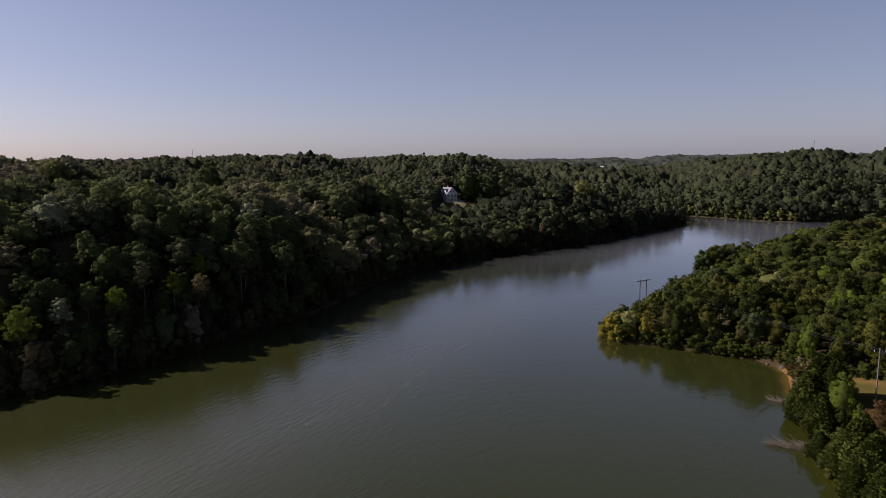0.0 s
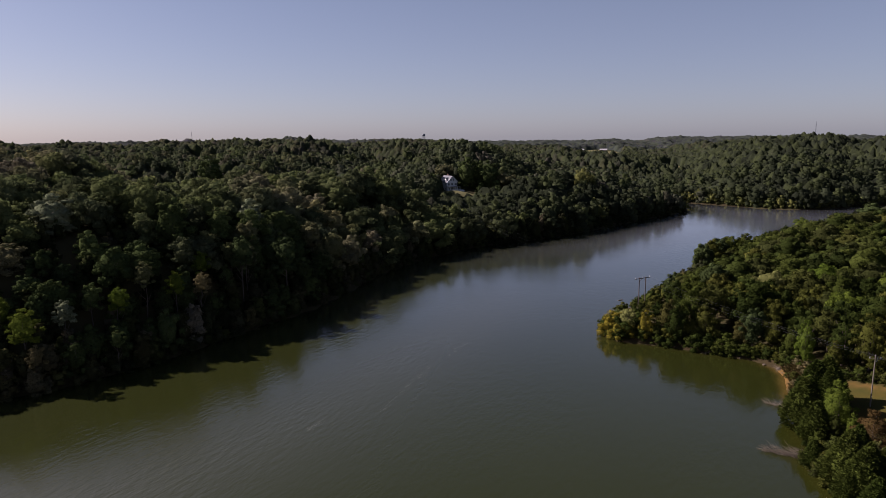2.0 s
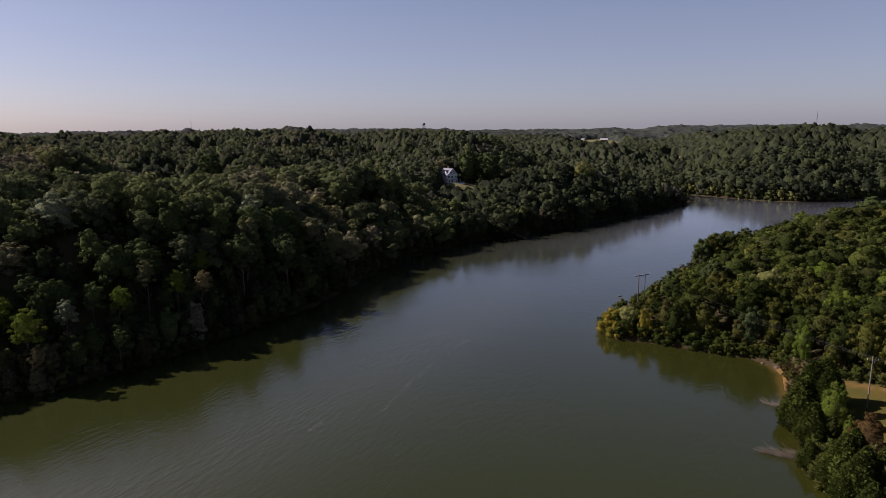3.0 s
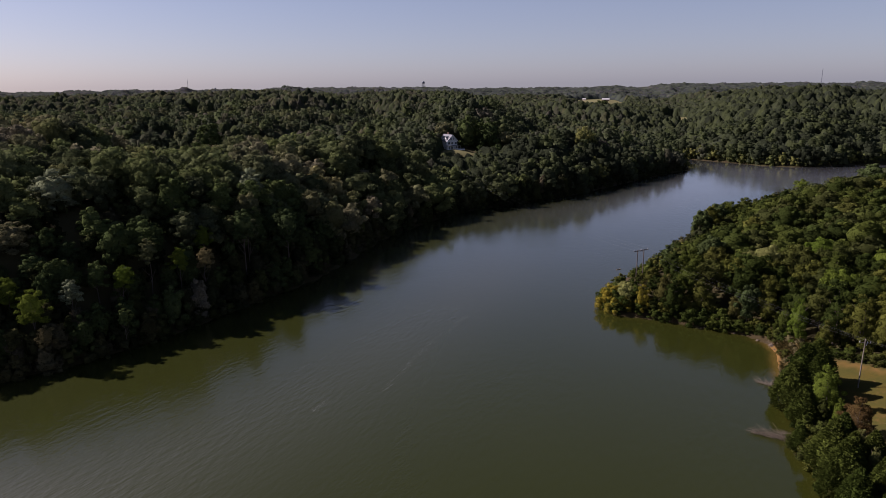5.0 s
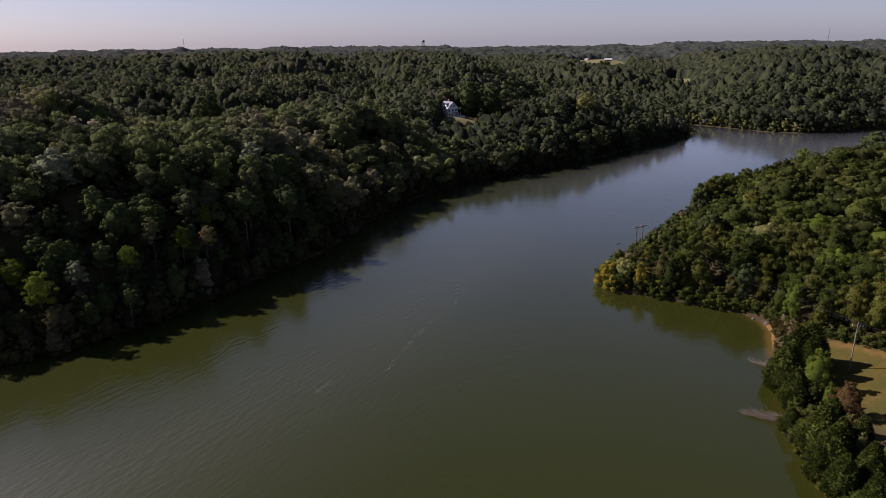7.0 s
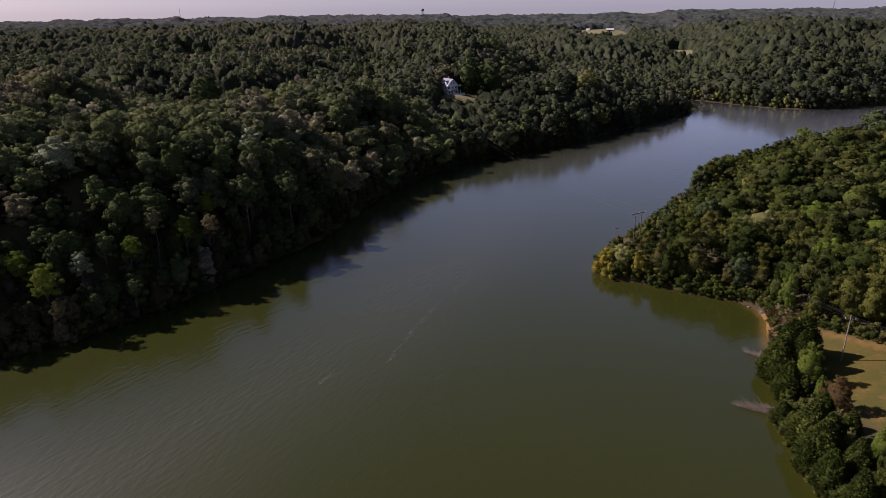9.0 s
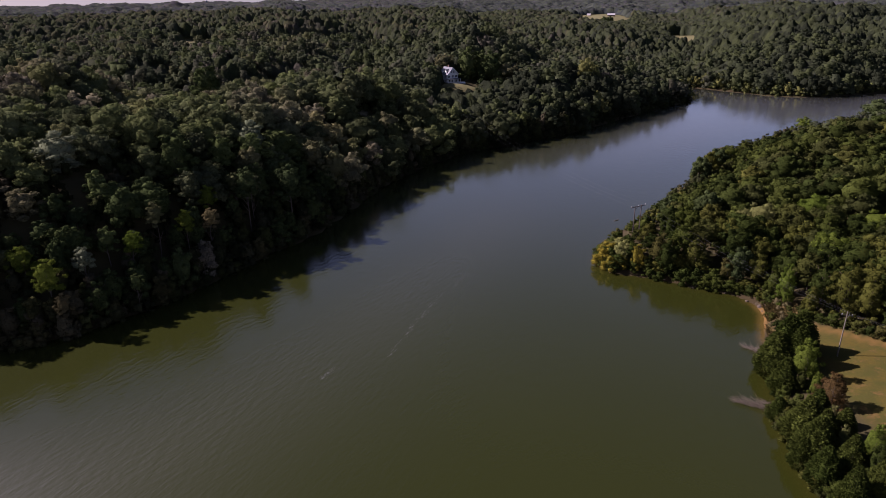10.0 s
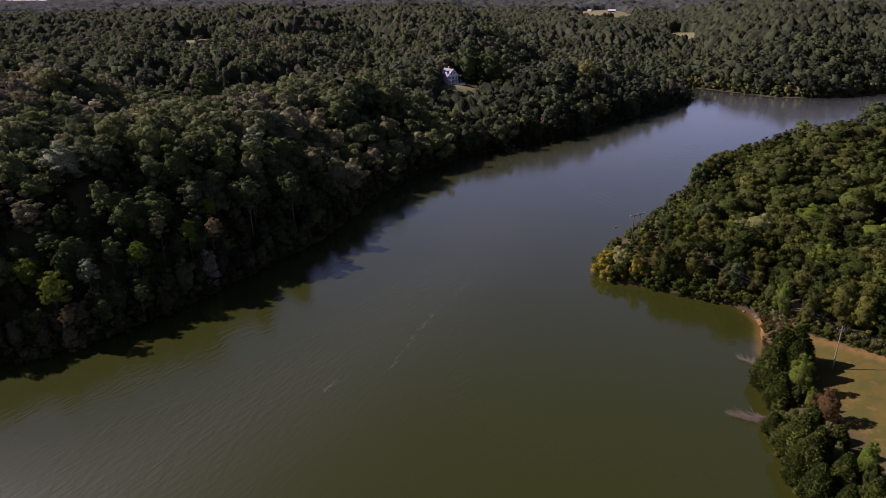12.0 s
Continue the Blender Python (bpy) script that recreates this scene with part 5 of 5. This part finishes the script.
part("fuse_cutout", rods(((0.35, -0.1, TOP - 1.5), (0.45, -0.14, TOP - 0.95), 0.08)), ceramic, pole)
part("ground_rod_cover", rods(((-0.02, -0.2, 0), (0.0, -0.17, 2.4), 0.03)), steel, pole)


def wire(p, q, sag, r=0.007):
    bm = bmesh.new()
    p, q = Vector(p), Vector(q)
    pts = []
    for i in range(25):
        k = i / 24
        o = p.lerp(q, k)
        o.z -= 4 * sag * k * (1 - k)
        pts.append(o)
    for a, b in zip(pts, pts[1:]):
        rod(bm, a, b, r, None, 4)
    ob = part("power_line", bm, cable)
    return tagged(ob, "thin grey power line wire spanning between poles", "power line", "power lines")


c30, s30 = math.cos(radians(30)), math.sin(radians(30))
ends = [(65.5 + a * c30, 212.4 + a * s30, 14.6) for a in (-3.2, 0.0, 3.2)]
for (x, y, z), dx in zip(ends, (-3, 0, 3)):
    wire((x, y, z), (5 + dx, 372 + dx * 0.4, 26.5), 5.0)
for (x, y, z), a in zip(ends, ((-0.85, 0.3), (0.5, -0.15), (1.05, -0.3))):
    wire((x, y, z), (POLE[0] + a[0], POLE[1] + a[1], 14.9), 1.3)
    wire((POLE[0] + a[0], POLE[1] + a[1], 14.9), (130 + a[0], 80 + a[1], 18.5), 1.6)
far_pole = new("utility_pole")
far_pole.matrix_basis = pose(130, 80, float(height(130, 80)))
tagged(far_pole, "weathered grey wooden utility pole among trees", "utility pole")
part("shaft", rods(((0, 0, -1), (0, 0, 18.6 - float(height(130, 80))), 0.19, 0.12, 10)), pole_wood, far_pole)
part("crossarm", rods(((-1.0, 0.3, 18.2 - float(height(130, 80))), (1.2, -0.3, 18.2 - float(height(130, 80))), 0.06)), pole_wood, far_pole)


# ---- at the water's edge ----
def tufts(name, label, category, x, y, tall, wide, mat, rng, hue):
    """Tufts of grass, three leaning blades' width of leaf each."""
    z, n = height(x, y), len(x)
    co, faces = [], []
    for k in range(3):
        a, lean = rng.uniform(0, math.tau, n), rng.uniform(0.4, 1.6, n) * tall
        dx, dy = np.cos(a) * wide / 2, np.sin(a) * wide / 2
        ox, oy = x + rng.uniform(-0.5, 0.5, n) * wide, y + rng.uniform(-0.5, 0.5, n) * wide
        up = z + tall * rng.uniform(0.7, 1.1, n)
        lx, ly = -np.sin(a) * lean, np.cos(a) * lean
        co.append(np.stack([np.stack([ox - dx, oy - dy, z - 0.05], -1), np.stack([ox + dx, oy + dy, z - 0.05], -1), np.stack([ox + dx * 1.2 + lx, oy + dy * 1.2 + ly, up], -1), np.stack([ox - dx * 1.2 + lx, oy - dy * 1.2 + ly, up], -1)], 1))
    co = np.concatenate(co).reshape(-1, 3)
    tint = np.tile(np.repeat(np.clip(rng.normal(hue, 0.22, n) + 0.25 * wobble(x, y, 5, 77), 0, 1), 4), 3)
    return tagged(new(name, quad_mesh(name, co, np.arange(len(co)).reshape(-1, 4), mat, (("tint", tint),))), label, category, kind="stuff")


rng = np.random.RandomState(501)
tx_, ty_ = rng.uniform(78, 95, 9000), rng.uniform(138, 163, 9000)
td_ = shore(tx_, ty_)
sel = (td_ > 0.9) & (td_ < 7.5) & (lawn_mask(tx_, ty_) < 0.4) & (np.hypot(tx_ - 86.5, ty_ - 152) < 10.5)
tufts("shore_weeds", "tan dry weeds above the sandy shore", "grass", tx_[sel], ty_[sel], rng.uniform(0.25, 0.85, sel.sum()), rng.uniform(0.2, 0.5, sel.sum()), straw, rng, 0.5)


def fallen_treetop(x0, y0, x1, y1, wide, tall, sticks, seed, label):
    rng = random.Random(seed)
    bm = bmesh.new()
    ax = Vector((x1 - x0, y1 - y0, 0))
    side = Vector((-ax.y, ax.x, 0)).normalized()
    for _ in range(sticks):
        k = rng.random() ** 0.7
        o = Vector((x0, y0, 0)) + ax * k + side * rng.uniform(-wide, wide) * 0.5 * (0.3 + 0.7 * k)
        o.z = rng.uniform(-0.1, tall * 0.4 * (0.3 + k))
        d = Vector((-ax.normalized().x + rng.uniform(-0.7, 0.7), -ax.normalized().y + rng.uniform(-0.7, 0.7), rng.uniform(-0.05, 0.75)))
        length = rng.uniform(0.7, 2.4)
        e = o + d.normalized() * length
        e.z = max(e.z, 0.03)
        mid = o.lerp(e, 0.5) + Vector((rng.uniform(-0.15, 0.15), rng.uniform(-0.15, 0.15), rng.uniform(0, 0.2)))
        r = rng.uniform(0.018, 0.045)
        rod(bm, o, mid, r, r * 0.7, 4)
        rod(bm, mid, e, r * 0.7, r * 0.3, 4)
    ob = part("fallen_treetop", bm, twig)
    return tagged(ob, label, "dead branches", "dead branches")


fallen_treetop(61.8, 119.0, 68.4, 115.8, 3.0, 1.5, 330, 1, "bleached grey fallen branches lying in the water")
fallen_treetop(73.0, 142.2, 77.4, 137.8, 1.7, 0.9, 170, 2, "pale dead branches sticking out of the water")
fallen_treetop(66.8, 110.0, 70.5, 108.8, 2.2, 1.8, 120, 3, "grey dead branches on the eroded bank")
fallen_treetop(86.6, 165.4, 90.6, 161.0, 2.0, 0.7, 90, 4, "grey driftwood heap on the sandy shore")
fallen_treetop(72.5, 176.5, 75.5, 178.0, 1.4, 0.6, 40, 5, "pale driftwood twigs at the water's edge")
fallen_treetop(197.0, 524.0, 193.0, 527.0, 6.0, 4.5, 150, 6, "dark fallen tree at the wooded point")


def boulder(x, y, r, seed):
    bm = bmesh.new()
    bmesh.ops.create_icosphere(bm, subdivisions=2, radius=r)
    for v in bm.verts:
        v.co *= 1 + 0.28 * noise.noise(v.co * (1.3 / r) + Vector((seed, 0, 0)))
        v.co.z *= 0.6
    ob = part("boulder", bm, stone)
    ob.matrix_basis = pose(x, y, max(0.0, float(height(x, y))) + r * 0.12, 0, 0, seed * 37)
    return tagged(ob, "rounded brown stone on the sandy shore", "rock", "shore stones")


for i, (x, y, r) in enumerate([(86.9, 163.4, 0.75), (87.8, 162.2, 0.5), (85.0, 167.4, 0.5), (81.0, 172.8, 0.45), (78.6, 174.9, 0.4), (75.3, 177.0, 0.35), (70.6, 180.4, 0.45), (66.4, 182.6, 0.35), (86.4, 160.8, 0.3)]):
    boulder(x, y, r, i + 1)
log = part("driftwood_log", rods(((0, 0, 0), (2.2, 0.4, 0.1), 0.16, 0.1, 8), ((1.5, 0.3, 0.08), (2.1, 0.9, 0.35), 0.05, 0.02, 5)), twig)
log.matrix_basis = pose(64.8, 238.6, 0.04, 0, 0, 20)
tagged(log, "dark floating log on open water", "log")


# foam that the breeze has drawn into lines
def foam(line, wide, count, seed, label):
    rng = random.Random(seed)
    bm = bmesh.new()
    for _ in range(count):
        k = rng.random() * (len(line) - 1)
        i = int(k)
        a, b = Vector((*line[i], 0)), Vector((*line[i + 1], 0))
        ax = (b - a).normalized()
        s = Vector((-ax.y, ax.x, 0))
        o = a.lerp(b, k - i) + s * rng.gauss(0, wide)
        L, W = rng.uniform(0.12, 0.5), rng.uniform(0.02, 0.07)
        bm.faces.new([bm.verts.new(o + ax * p * L + s * q * W + Vector((0, 0, 0.012))) for p, q in ((-1, 0), (-0.3, -1), (0.6, -0.7), (1, 0), (0.4, 0.9), (-0.5, 0.8))])
    ob = part("foam_line", bm, plain("lake_foam", (0.11, 0.115, 0.10), 0.7, 0, 3.0, 0.2))
    return tagged(ob, label, "foam", kind="stuff")


foam([(-14.5, 139), (-12, 146), (-9.3, 154.4), (-6.1, 162.8), (-1.1, 174.7), (4.6, 184.3), (6, 190)], 0.5, 100, 7, "thin broken line of foam on the lake")
foam([(-29, 129.8), (-28, 132), (-26.5, 135)], 0.4, 30, 8, "small patch of foam on the lake")
